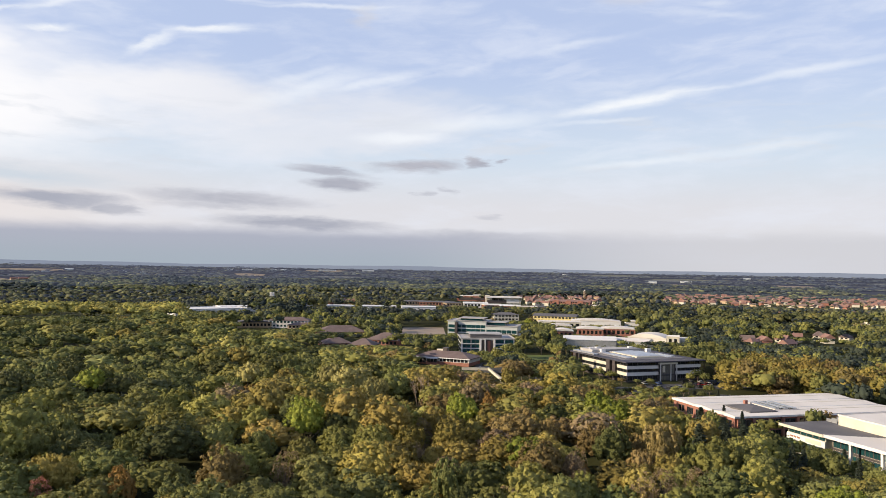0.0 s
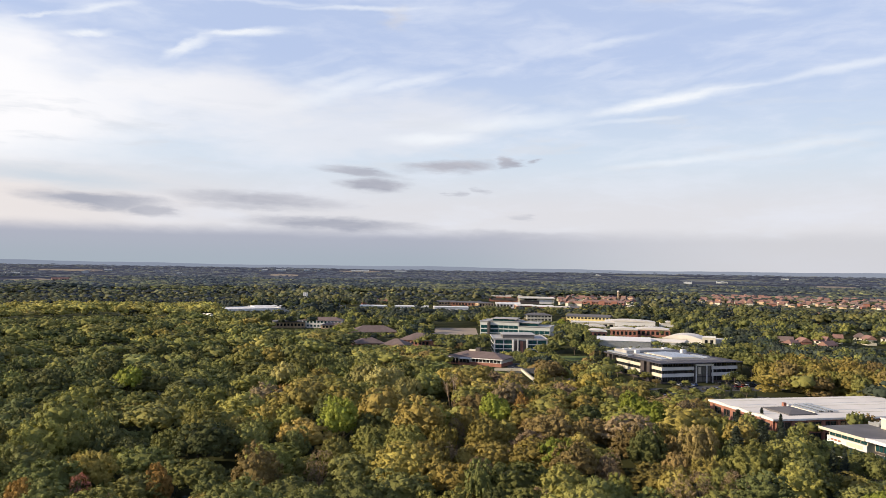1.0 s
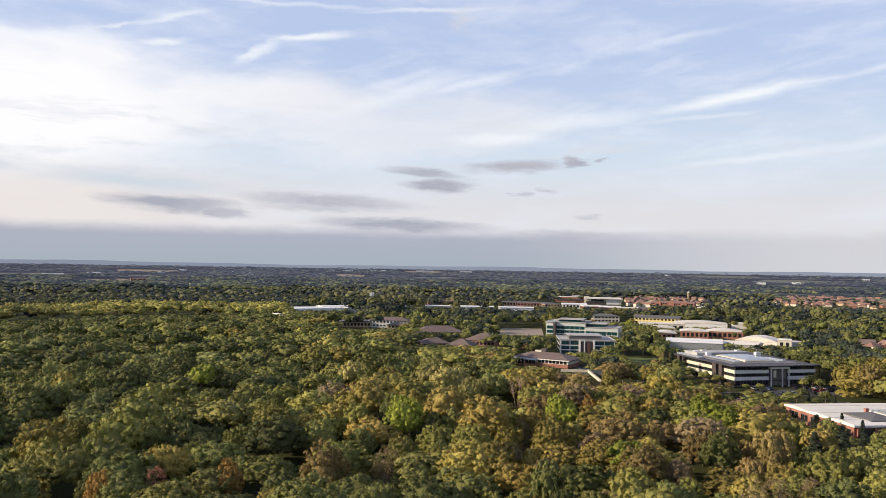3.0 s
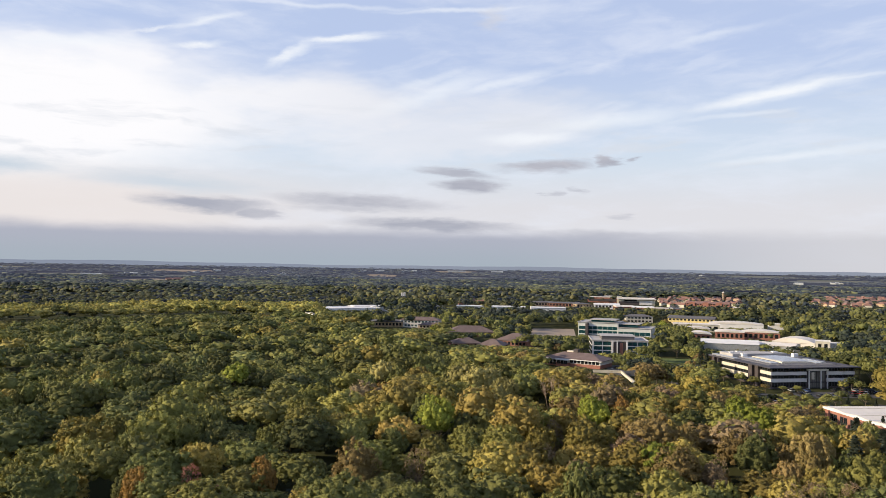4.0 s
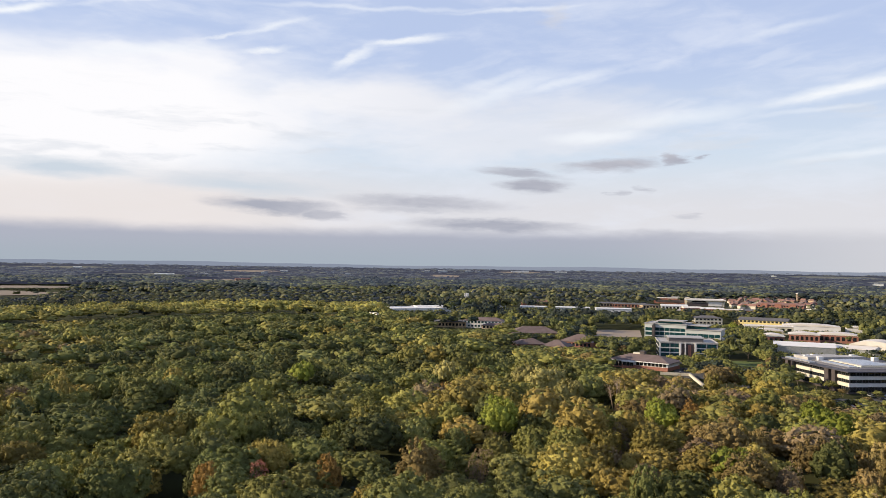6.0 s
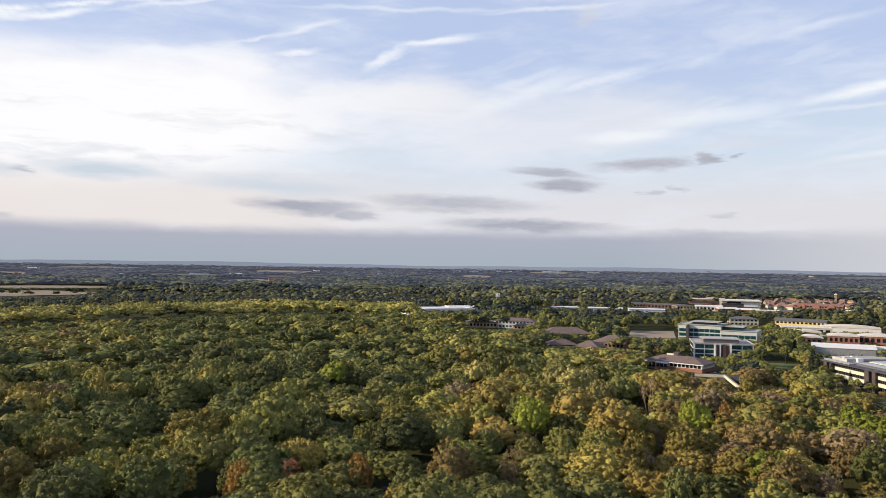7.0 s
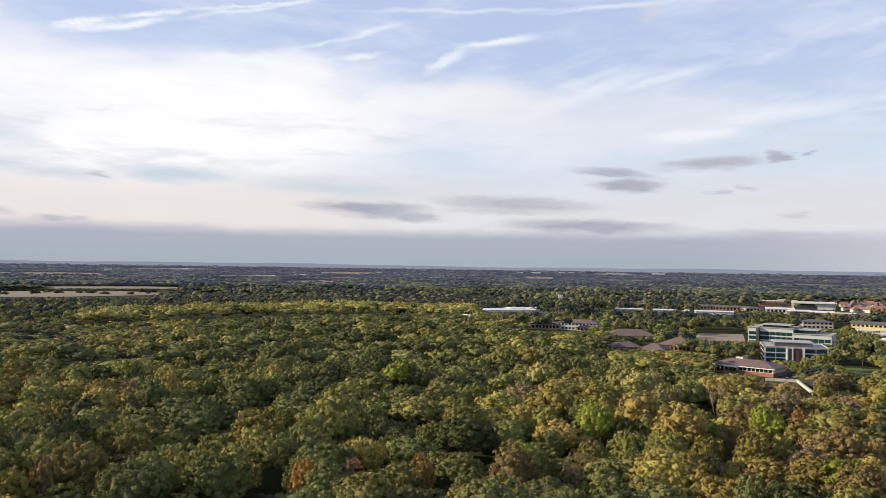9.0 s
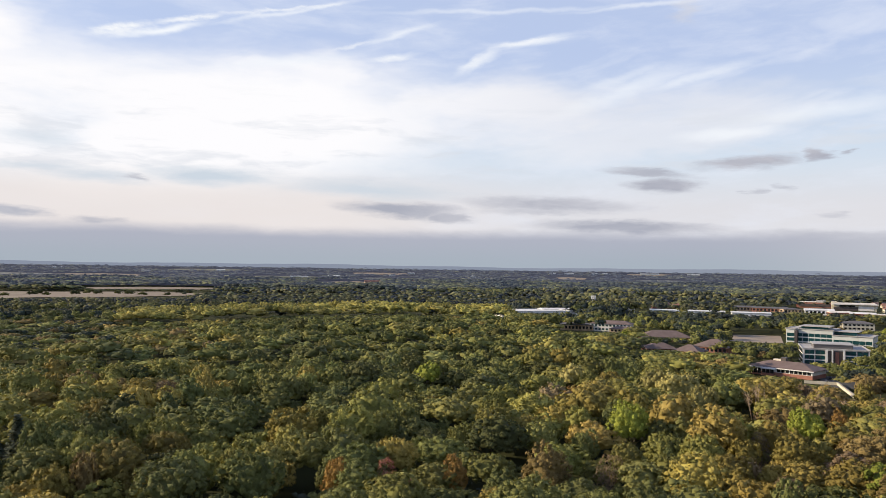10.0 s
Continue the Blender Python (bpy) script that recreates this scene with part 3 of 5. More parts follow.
def claim(m, w0, d0, margin=3.0):
    """Keep trees off a rectangle."""
    step = max(6.0, min(w0, d0) / 2)
    nx, ny = max(1, math.ceil(w0 / step)), max(1, math.ceil(d0 / step))
    for i in range(nx):
        for j in range(ny):
            p = m @ Vector(((i + 0.5) * w0 / nx, (j + 0.5) * d0 / ny, 0))
            FOOTPRINTS.append((p.x, p.y, 0.5 * math.hypot(w0 / nx, d0 / ny) + margin))


_unit = {}


def panel(name, parent, material, x0, x1, y0, y1, z0, z1, label=""):
    """A box-shaped piece; alike pieces share one mesh."""
    key = (name, material.name)
    if key not in _unit:
        me = bpy.data.meshes.new(name)
        bm = boxes((0, 1, 0, 1, 0, 1))
        bmesh.ops.recalc_face_normals(bm, faces=bm.faces)
        bm.to_mesh(me)
        bm.free()
        me.materials.append(material)
        _unit[key] = me
    ob = new(name, _unit[key])
    ob.parent = parent
    ob.location, ob.scale = (x0, y0, z0), (x1 - x0, y1 - y0, z1 - z0)
    return tagged(ob, label)


_frames = {}


def frame_of(pane, side):
    """The slim frame and glazing bar round a pane, in the pane's own measure."""
    if side not in _frames:
        e, rows = 0.05, []
        for u0, u1, v0, v1 in ((0, 1, 0, 0.06), (0, 1, 0.94, 1), (0, e, 0.06, 0.94), (1 - e, 1, 0.06, 0.94), (0.48, 0.52, 0.06, 0.94)):
            lo, hi = (-0.3, 0.3) if side != "right" else (0.7, 1.3)
            rows.append((u0, u1, lo, hi, v0, v1) if side == "front" else (lo, hi, u0, u1, v0, v1))
        bm = boxes(*rows)
        bmesh.ops.recalc_face_normals(bm, faces=bm.faces)
        me = bpy.data.meshes.new("frame")
        bm.to_mesh(me)
        bm.free()
        me.materials.append(FRAME_GREY)
        _frames[side] = me
    new("frame", _frames[side]).parent = pane


def windows(parent, side, a0, a1, z0, z1, bay, material, gap=0.35, at=0.0, proud=0.06, framed_panes=True):
    """A row of panes along a wall: side front (faces -y), left (faces -x) or right (faces +x)."""
    n = max(1, round((a1 - a0) / bay))
    s = (a1 - a0) / n
    for i in range(n):
        p, q = a0 + i * s + gap / 2, a0 + (i + 1) * s - gap / 2
        if side == "front":
            pane = panel("window", parent, material, p, q, at - proud, at + 0.1, z0, z1)
        elif side == "left":
            pane = panel("window", parent, material, at - proud, at + 0.1, p, q, z0, z1)
        else:
            pane = panel("window", parent, material, at - 0.1, at + proud, p, q, z0, z1)
        if framed_panes:
            frame_of(pane, side)


def hip_roof(x0, x1, y0, y1, z, high, over=0.6, thick=0.25, gable=False):
    bm = bmesh.new()
    x0, x1, y0, y1 = x0 - over, x1 + over, y0 - over, y1 + over
    d = 0.0 if gable else min(x1 - x0, y1 - y0) * 0.48
    my, mx = (y0 + y1) / 2, (x0 + x1) / 2
    if x1 - x0 >= y1 - y0:
        ridge = [(x0 + d, my, z + high), (x1 - d, my, z + high)]
    else:
        ridge = [(mx, y0 + d, z + high), (mx, y1 - d, z + high)]
    e = [bm.verts.new(c) for c in ((x0, y0, z), (x1, y0, z), (x1, y1, z), (x0, y1, z))]
    u = [bm.verts.new((v.co.x, v.co.y, z - thick)) for v in e]
    r = [bm.verts.new(c) for c in ridge]
    if x1 - x0 >= y1 - y0:
        fs = ((e[0], e[1], r[1], r[0]), (e[1], e[2], r[1]), (e[2], e[3], r[0], r[1]), (e[3], e[0], r[0]))
    else:
        fs = ((e[0], e[1], r[0]), (e[1], e[2], r[1], r[0]), (e[2], e[3], r[1]), (e[3], e[0], r[0], r[1]))
    for f in fs:
        bm.faces.new(f)
    for i in range(4):
        bm.faces.new((e[i], e[(i + 1) % 4], u[(i + 1) % 4], u[i]))
    bm.faces.new(u)
    return bm


def barrel_roof(x0, x1, y0, y1, z, high, over=0.4, n=10):
    """A shallow curved roof; the curve shows at the front."""
    bm = bmesh.new()
    prof = []
    for i in range(n + 1):
        f = i / n
        prof.append((x0 - over + (x1 - x0 + 2 * over) * f, z + 0.35 + high * (1 - (2 * f - 1) ** 2)))
    prof = [(x0 - over, z)] + prof + [(x1 + over, z)]
    a, b = [bm.verts.new((x, y0 - over, h)) for x, h in prof], [bm.verts.new((x, y1 + over, h)) for x, h in prof]
    bm.faces.new(a), bm.faces.new(b)
    for i in range(len(prof)):
        j = (i + 1) % len(prof)
        bm.faces.new((a[i], a[j], b[j], b[i]))
    return bm


def flat_roof(x0, x1, y0, y1, z, over=0.3, up=0.35):
    """A flat roof with a raised rim."""
    bm = boxes((x0 - over, x1 + over, y0 - over, y1 + over, z, z + 0.2))
    for r in ((x0 - over, x1 + over, y0 - over, y0), (x0 - over, x1 + over, y1, y1 + over), (x0 - over, x0, y0, y1), (x1, x1 + over, y0, y1)):
        box(bm, *r, z + 0.2, z + 0.2 + up)
    return bm


def building(name, bearing, far, w0, d0, eave, high, turn, wallm, roofm, roof, storeys, label, category, bay=3.4,
             glass=None, group="", bits=()):
    """A plain building > wall, roof, windows. Its front faces the camera where turn is 0."""
    p = polar(bearing, far)
    m = pose(p.x, p.y, p.z, 0, 0, bearing + turn) @ Matrix.Translation((-w0 / 2, 0, 0))
    top = thing(name, label, category, m, group)
    claim(m, w0, d0)
    part("wall", boxes((0, w0, 0, d0, -1.0, eave)), wallm, top)
    if roof == "hip":
        bm = hip_roof(0, w0, 0, d0, eave, high)
    elif roof == "gable":
        bm = hip_roof(0, w0, 0, d0, eave, high, gable=True)
    elif roof == "barrel":
        bm = barrel_roof(0, w0, 0, d0, eave, high)
    else:
        bm = flat_roof(0, w0, 0, d0, eave)
    part("roof", bm, roofm, top)
    s = eave / max(storeys, 1)
    for k in range(storeys):
        z0, z1 = k * s + s * 0.32, k * s + s * 0.80
        windows(top, "front", 0.8, w0 - 0.8, z0, z1, bay, glass or GLASS, bay * 0.4, framed_panes=far < 700)
        windows(top, "left", 0.8, d0 - 0.8, z0, z1, bay, glass or GLASS, bay * 0.4, framed_panes=far < 700)
    for n, x0, x1, y0, y1, z0, z1, mt in bits:
        part(n, boxes((x0, x1, y0, y1, z0, z1)), mt, top)
    return top


def framed(name, a, turn, w0, d0, label):
    m = pose(a[0], a[1], 0, 0, 0, turn)
    claim(m, w0, d0)
    return thing(name, label, "building", m)


# the three-storey office with a dark overhanging roof
office = framed("office_building", (101.7, 421.9), 20.2, 49, 60, "three-storey office with white bands and dark overhanging roof")
part("core", boxes((0.4, 48.6, 0.4, 59.6, 0, 10.7)), DARK_CLAD, office, "charcoal inner walls")
for z0, z1 in ((3.5, 5.3), (7.1, 8.8)):
    for x0, x1 in ((0, 20.6), (32.0, 49)):
        panel("band", office, WHITE, x0, x1, 0.0, 0.5, z0, z1)
    # left bands in cream: warm sunlight painted onto the white bands
    for y0, y1 in ((0.5, 9.6), (19.0, 47.4)):
        panel("band", office, CREAM, 0.0, 0.5, y0, y1, z0, z1)
    panel("band", office, WHITE, 48.5, 49.0, 0.5, 59.5, z0, z1)
# low white band, also given the painted sunlit cream
panel("band", office, CREAM, 0.0, 0.5, 56.2, 60.0, 2.0, 6.0)
for z0, z1 in ((0.9, 3.4), (5.4, 7.0), (8.9, 10.6)):
    windows(office, "front", 0.6, 20.4, z0, z1, 3.3, GLASS, 0.2, 0.4)
    windows(office, "front", 32.2, 48.4, z0, z1, 3.3, GLASS, 0.2, 0.4)
    windows(office, "left", 0.6, 9.4, z0, z1, 3.0, GLASS, 0.2, 0.4)
    windows(office, "left", 19.2, 47.2, z0, z1, 3.1, GLASS, 0.2, 0.4)
    windows(office, "right", 0.6, 59.0, z0, z1, 3.3, GLASS, 0.2, 48.6)
for y0, y1 in ((9.7, 12.6), (15.2, 18.8), (47.5, 50.2), (53.0, 56.0)):
    panel("fin", office, DARK_CLAD, -1.3, 1.0, y0, y1, 0, 11.3, "tall charcoal fin")
for x in (20.8, 27.6, 31.5):
    panel("column", office, WHITE, x, x + 0.4, -1.6, -1.0, 0, 9.6, "slim white column")
panel("lintel", office, CREAM, 20.6, 32.1, -1.7, 0.5, 9.4, 10.3)
windows(office, "front", 21.4, 31.2, 0.4, 3.0, 2.5, LOBBY_GLASS, 0.2, 0.2)
windows(office, "front", 21.4, 31.2, 3.3, 9.2, 2.5, LOBBY_GLASS, 0.2, 0.2)
panel("sign_panel", office, CREAM, 22.2, 23.8, -1.65, -1.55, 5.0, 8.6)
part("roof", boxes((-2.0, 51.0, -2.2, 61.0, 10.75, 11.25)), SLATE, office, "dark grey overhanging roof")
part("upper_roof", hip_roof(4, 44, 8, 59, 11.4, 1.1, 0.2, 0.15), WORN_ROOF, office, "low pale grey upper roof")
part("plant_deck", boxes((5, 30, 44, 58, 11.4, 13.2)), MID_ROOF, office, "pale rooftop plant deck")
part("plant_deck", boxes((31, 42, 48, 58, 11.4, 12.9)), MID_ROOF, office, "grey rooftop plant deck")
part("skylight_frame", boxes((14.5, 32.5, 12, 40, 11.5, 12.3)), CREAM, office, "buff frame round the rooflight")
part("rooflight", hip_roof(16, 31, 13.5, 39, 12.6, 1.1, 0.2, 0.3), METAL, office, "pale ridge rooflight")
for x0, x1, y0, y1 in ((8, 12.5, 12, 42), (34, 37.5, 11, 44), (0, 3, 34, 58), (39.5, 42, 14, 30)):
    panel("roof_panel", office, METAL, x0, x1, y0, y1, 11.3, 12.0, "bright metal roof panel")
for x0, y0 in ((7, 50), (14, 54), (36, 52), (41, 40), (10, 42)):
    panel("plant_unit", office, WHITE, x0, x0 + 3.0, y0, y0 + 2.4, 11.3, 13.6, "white rooftop plant box")
for k in range(9):
    panel("seam", office, GREY_ROOF, 8 + k * 4.6, 8.15 + k * 4.6, -2.0, 8.0, 11.25, 11.33)

# the white and teal glass pair
lobby = framed("office_building", (14.5, 556.0), 2.5, 38.5, 34, "white-framed office with large teal panes and tall portal")
part("body", boxes((0, 38.5, 0.3, 34, 0, 10.2)), WHITE, lobby)
part("roof", flat_roof(0, 38.5, 0.3, 34, 10.2, 0.6, 0.5), MID_ROOF, lobby)
for k in range(3):
    z0 = 0.5 + k * 3.3
    windows(lobby, "front", 0.8, 13.4, z0, z0 + 2.6, 6.2, TEAL_GLASS, 0.5, 0.3)
    windows(lobby, "front", 24.4, 38.0, z0, z0 + 2.6, 6.6, TEAL_GLASS, 0.5, 0.3)
    windows(lobby, "left", 1.0, 33.0, z0, z0 + 2.6, 5.2, TEAL_GLASS, 0.6, 0.0)
# charcoal slab proud of the wall, painted in for the portal's shade
part("recess_shade", boxes((14.2, 23.6, 0.1, 0.6, 0, 9.6)), DARK_CLAD, lobby, "charcoal slab standing in for the shaded entrance")
for x0, x1 in ((13.5, 14.5), (16.8, 17.6), (23.3, 24.5)):
    panel("column", lobby, WHITE, x0, x1, -1.4, 0.4, 0, 10.4, "tall white portal column")
panel("column", lobby, BRICK, 19.0, 21.0, -0.8, 0.4, 0, 9.0, "brown pier")
part("plant_room", boxes((7, 30, 7, 27, 10.4, 13.0)), GREY_ROOF, lobby, "grey rooftop plant room")
part("plant_roof", boxes((6.4, 30.6, 6.4, 27.6, 13.0, 13.3)), MID_ROOF, lobby)

glassy = framed("office_building", (6.0, 690.0), -13.0, 62, 32, "long stepped office in white bands and teal glass")
for n, x0, x1, y0, y1, h in (("left_wing", 0, 7, -1.5, 30, 14.0), ("middle_wing", 7, 34, 1.5, 30, 14.0), ("right_wing", 34, 62, 0, 26, 10.4)):
    wing = part(n, boxes((x0, x1, y0, y1, 0, h)), PALE_TEAL, glassy)
    part("roof", flat_roof(x0, x1, y0, y1, h, 0.7, 0.4), MID_ROOF, wing)
    for k in range(int(h // 3.6)):
        z0 = 0.8 + k * 3.7
        windows(wing, "front", x0 + 0.5, x1 - 0.5, z0, z0 + 2.7, 4.2, TEAL_GLASS, 0.25, y0, framed_panes=False)
        if x0 == 0:
            windows(wing, "left", y0 + 0.5, y1 - 0.5, z0, z0 + 2.7, 4.2, TEAL_GLASS, 0.25, 0.0, framed_panes=False)
part("stair_tower", boxes((6.4, 8.6, -2.2, 1.5, 0, 13.2)), DARK_CLAD, glassy, "dark glazed stair tower")
part("penthouse", boxes((10, 30, 6, 24, 14.4, 16.2)), TEAL_GLASS, glassy, "teal glazed penthouse")
part("penthouse_roof", boxes((8.6, 31.4, 4.6, 25.4, 16.2, 16.7)), MID_ROOF, glassy)
part("upper_storey", boxes((34, 50, 6, 24, 10.8, 13.2)), TEAL_GLASS, glassy)
part("upper_roof", boxes((33, 51.4, 4.8, 25, 13.2, 13.7)), MID_ROOF, glassy)

# the brick warehouse under a pale roof
store = framed("warehouse", (106.6, 278.3), 14.5, 75, 41, "red brick warehouse under a broad pale roof")
part("wall", boxes((0, 75, 0.4, 41, 0, 8.3)), BRICK, store)
part("fascia", boxes((-0.6, 75.6, -0.6, 41.6, 8.3, 8.9)), WHITE, store, "white fascia")
for y0, y1 in ((-0.5, 13.5), (13.5, 27.5), (27.5, 41.5)):
    part("roof", hip_roof(-0.5, 75.5, y0, y1, 9.0, 0.45, 0.0, 0.1, True), PALE_ROOF, store, "pale low-pitched roof bay")
    panel("ridge_cap", store, CREAM, -0.4, 75.4, (y0 + y1) / 2 - 0.2, (y0 + y1) / 2 + 0.2, 9.42, 9.52)
for k in range(12):
    panel("pier", store, BRICK, 1.0 + k * 6.2, 2.2 + k * 6.2, -0.25, 0.5, 0, 8.0)
    windows(store, "front", 2.3 + k * 6.2, 7.1 + k * 6.2, 0.6, 3.6, 2.4, GLASS, 0.2, 0.4)
    windows(store, "front", 2.3 + k * 6.2, 7.1 + k * 6.2, 4.3, 7.6, 2.4, GLASS, 0.2, 0.4)
for k in range(6):
    windows(store, "left", 2 + k * 6.2, 6.5 + k * 6.2, 1.0, 3.4, 2.4, GLASS, 0.3, 0.0)
    windows(store, "left", 2 + k * 6.2, 6.5 + k * 6.2, 4.6, 7.2, 2.4, GLASS, 0.3, 0.0)
part("lean_to", boxes((33, 52, -6.5, 0.1, 0, 6.4)), CREAM, store, "low cream lean-to")
part("lean_to_roof", boxes((32.6, 52.4, -6.9, 0.2, 6.4, 6.8)), PALE_ROOF, store)
for k in range(4):
    panel("duct", store, METAL, 41 + k * 2.6, 42.4 + k * 2.6, -5.0, -0.6, 6.8, 7.9, "metal duct on the lean-to")
part("grey_roof", hip_roof(9, 20.5, 4, 19, 9.7, 1.0, 0.2, 0.6), GREY_ROOF, store, "grey low hipped roof section")
part("rooflight_kerb", boxes((21.4, 31.6, 6.2, 21.8, 8.9, 9.75)), PALE_ROOF, store)
for k in range(5):
    panel("rooflight", store, GLASS if k % 2 else METAL, 21.7 + k * 2.0, 23.3 + k * 2.0, 6.5, 21.5, 9.75, 10.1, "metal-framed rooflight")
    panel("handrail", store, METAL, 21.7 + k * 2.0, 21.85 + k * 2.0, 6.0, 22.0, 10.4, 10.52)
for k in range(6):
    panel("rail_post", store, METAL, 21.5 + k * 2.0, 21.6 + k * 2.0, 6.1, 6.2, 9.6, 10.5)
panel("vent", store, BRICK, 18.5, 19.7, 20, 21.2, 9.2, 10.9, "small red roof vent")
panel("gutter", store, METAL, -0.4, 75.4, 13.3, 13.7, 9.0, 9.08)
panel("gutter", store, METAL, -0.4, 75.4, 27.3, 27.7, 9.0, 9.08)

# the cream and teal building with a flat overhanging roof
cream = framed("office_building", (119.9, 266.9), -73.7, 62, 40, "cream and teal office with flat overhanging grey roof")
part("body", boxes((0.5, 17.6, 0.5, 40, 0, 8.4)), CREAM, cream)
part("body", boxes((17.6, 62, 3.0, 40, 0, 8.4)), CREAM, cream)
part("roof", prism([(-1.6, -1.6), (18.6, -1.2), (26.5, 13.0), (30.0, 16.4), (-1.6, 16.4)], 8.4, 9.0), GREY_ROOF, cream, "flat dark grey roof")
part("rear_roof", boxes((-1.6, 6.0, 16.4, 40.5, 8.4, 8.95)), GREY_ROOF, cream)
part("sloping_canopy", prism([(18.7, -1.25), (62, -1.25), (62, 16.4), (30.1, 16.4), (26.6, 13.0)], 8.5, 9.15), PALE_ROOF, cream, "pale wedge of roof")
panel("fascia", cream, CREAM, -1.65, 18.6, -1.85, -1.6, 8.2, 9.1)
panel("fascia", cream, WHITE, 18.6, 62, -1.5, -1.26, 8.2, 9.2)
part("upper_wall", boxes((6, 62, 16.4, 39, 8.9, 12.2)), CREAM, cream, "cream upper storey")
part("upper_roof", flat_roof(6, 62, 16.4, 39, 12.2, 0.2, 0.3), PALE_ROOF, cream)
windows(cream, "front", 0.8, 17.4, 6.5, 8.1, 2.6, TEAL_GLASS, 0.2, 0.5)
panel("band", cream, WHITE, 0.2, 17.6, 0.0, 0.5, 4.3, 6.4)
for k in range(3):
    panel("sign_bar", cream, BRICK, 2.0 + k * 1.6, 3.2 + k * 1.6, -0.1, 0.0, 5.1, 5.7, "plain red sign bar")
panel("sign_panel", cream, CREAM, 9.0, 16.0, -0.06, 0.0, 4.7, 6.0)
windows(cream, "front", 0.8, 17.4, 0.4, 4.2, 2.6, TEAL_GLASS, 0.15, 0.5)
windows(cream, "front", 18.0, 40.5, 4.8, 8.2, 3.2, TEAL_GLASS, 0.12, 3.0)
panel("spandrel", cream, DARK_CLAD, 17.8, 40.8, 2.85, 3.0, 4.0, 4.7)
windows(cream, "front", 18.0, 40.5, 0.4, 3.9, 3.2, TEAL_GLASS, 0.12, 3.0)
for x in (28.4, 40.4, 52.0):
    panel("column", cream, WHITE, x, x + 0.75, -0.9, -0.15, 0, 8.3, "tall white column")
panel("bay", cream, WHITE, 41.5, 61, -0.2, 3.0, 1.6, 8.2)
windows(cream, "front", 43, 60, 3.5, 7.0, 3.4, GLASS, 0.6, -0.2)
windows(cream, "left", 1.0, 20, 5.0, 7.8, 2.6, TEAL_GLASS, 0.2, 0.5)
panel("plant_unit", cream, METAL, 0.5, 3.2, 21.0, 24.0, 8.95, 10.2)
for k in range(4):
    panel("handrail", cream, METAL, -0.8, 4.0, 17.6 + k * 2.2, 17.75 + k * 2.2, 9.0, 10.1)

# the lodge with the brown roof
lodge = framed("lodge", (-16.5, 492.0), -24.0, 37, 19, "low brick and white lodge under a brown hipped roof")
part("wall", boxes((0, 37, 0, 19, 0, 2.2)), BRICK, lodge)
part("upper_wall", boxes((0.05, 36.95, 0.05, 18.95, 2.2, 4.6)), WHITE, lodge)
part("roof", hip_roof(0, 37, 0, 19, 4.8, 3.3, 1.3, 0.35), BROWN_TILE, lodge, "brown tiled hipped roof")
windows(lodge, "front", 17, 36.4, 2.4, 4.3, 2.4, GLASS, 0.5, 0.05)
windows(lodge, "front", 1, 8, 0.9, 3.8, 2.4, GLASS, 0.5, 0.0)
panel("bay", lodge, BRICK, 9, 16.5, -2.0, 0.0, 0.0, 1.6)
windows(lodge, "front", 9.2, 16.3, 1.6, 3.9, 2.4, GLASS, 0.4, -1.8)
panel("porch_roof", lodge, WHITE, 8.6, 17.0, -2.6, 0.0, 3.9, 4.3)
panel("fascia", lodge, WHITE, -1.3, 38.3, -1.42, -1.3, 4.35, 4.85, "white eaves board")
panel("fascia", lodge, WHITE, -1.42, -1.3, -1.3, 20.3, 4.35, 4.85, "white eaves board")
part("plant_room", boxes((15.5, 18.5, 9, 12, 6.6, 10.0)), DARK_CLAD, lodge, "dark rooftop cowl")
panel("ridge_box", lodge, CREAM, 11, 15.4, 9.2, 11.5, 7.0, 8.9)

# smaller buildings: bearing, distance, width, depth, eaves, rise, turn
for brg, far, w0, d0, ev, hi, tn in ((4.4, 596, 26, 22, 4.8, 5.0, -20), (6.0, 570, 19, 17, 3.4, 4.2, -20), (7.6, 586, 22, 16, 3.0, 3.8, 15), (7.3, 680, 42, 24, 3.6, 5.0, 8)):
    building("pavilion", brg, far, w0, d0, ev, hi, tn, BRICK, BROWN_TILE, "hip", 1, "low brick pavilion under a brown hipped roof", "building", 3.0,
             group="brown-roofed pavilions")
building("clubhouse", 11.2, 768, 40, 16, 7.4, 3.0, -12, WHITE, BROWN_TILE, "hip", 2, "pale two-storey house with blue-grey panes and pinkish roof", "building", 3.6, TEAL_GLASS)
building("clubhouse", 10.3, 752, 26, 12, 4.0, 2.2, -12, TAN_BRICK, BROWN_TILE, "hip", 1, "low buff house under a brown roof", "building", 3.6)
building("sports_hall", 13.6, 770, 32, 20, 5.2, 1.4, 0, TAN_BRICK, GREY_ROOF, "barrel", 1, "low hall with curved grey roof", "building")
building("warehouse", 16.5, 962, 92, 46, 7.6, 0, 26, WHITE, WHITE, "flat", 0, "long low warehouse with bright white roof", "building", 6)
building("warehouse", 14.6, 1010, 52, 26, 8.2, 1.2, 22, WHITE, WHITE, "gable", 0, "white-roofed shed beside the long warehouse", "building", 6)
building("warehouse", 5.9, 1075, 96, 30, 7.0, 0.8, 0, WHITE, WHITE, "gable", 0, "long white-roofed shed behind dark trees", "building", 6)
building("warehouse", 1.7, 1040, 46, 26, 8.6, 0.8, 4, WHITE, WHITE, "gable", 0, "white-roofed shed beside a yard", "building", 6)
building("pump_house", 9.84, 1120, 14, 12, 9.0, 0, 6, WHITE, WHITE, "flat", 2, "small square white building by the mast", "building", 4)
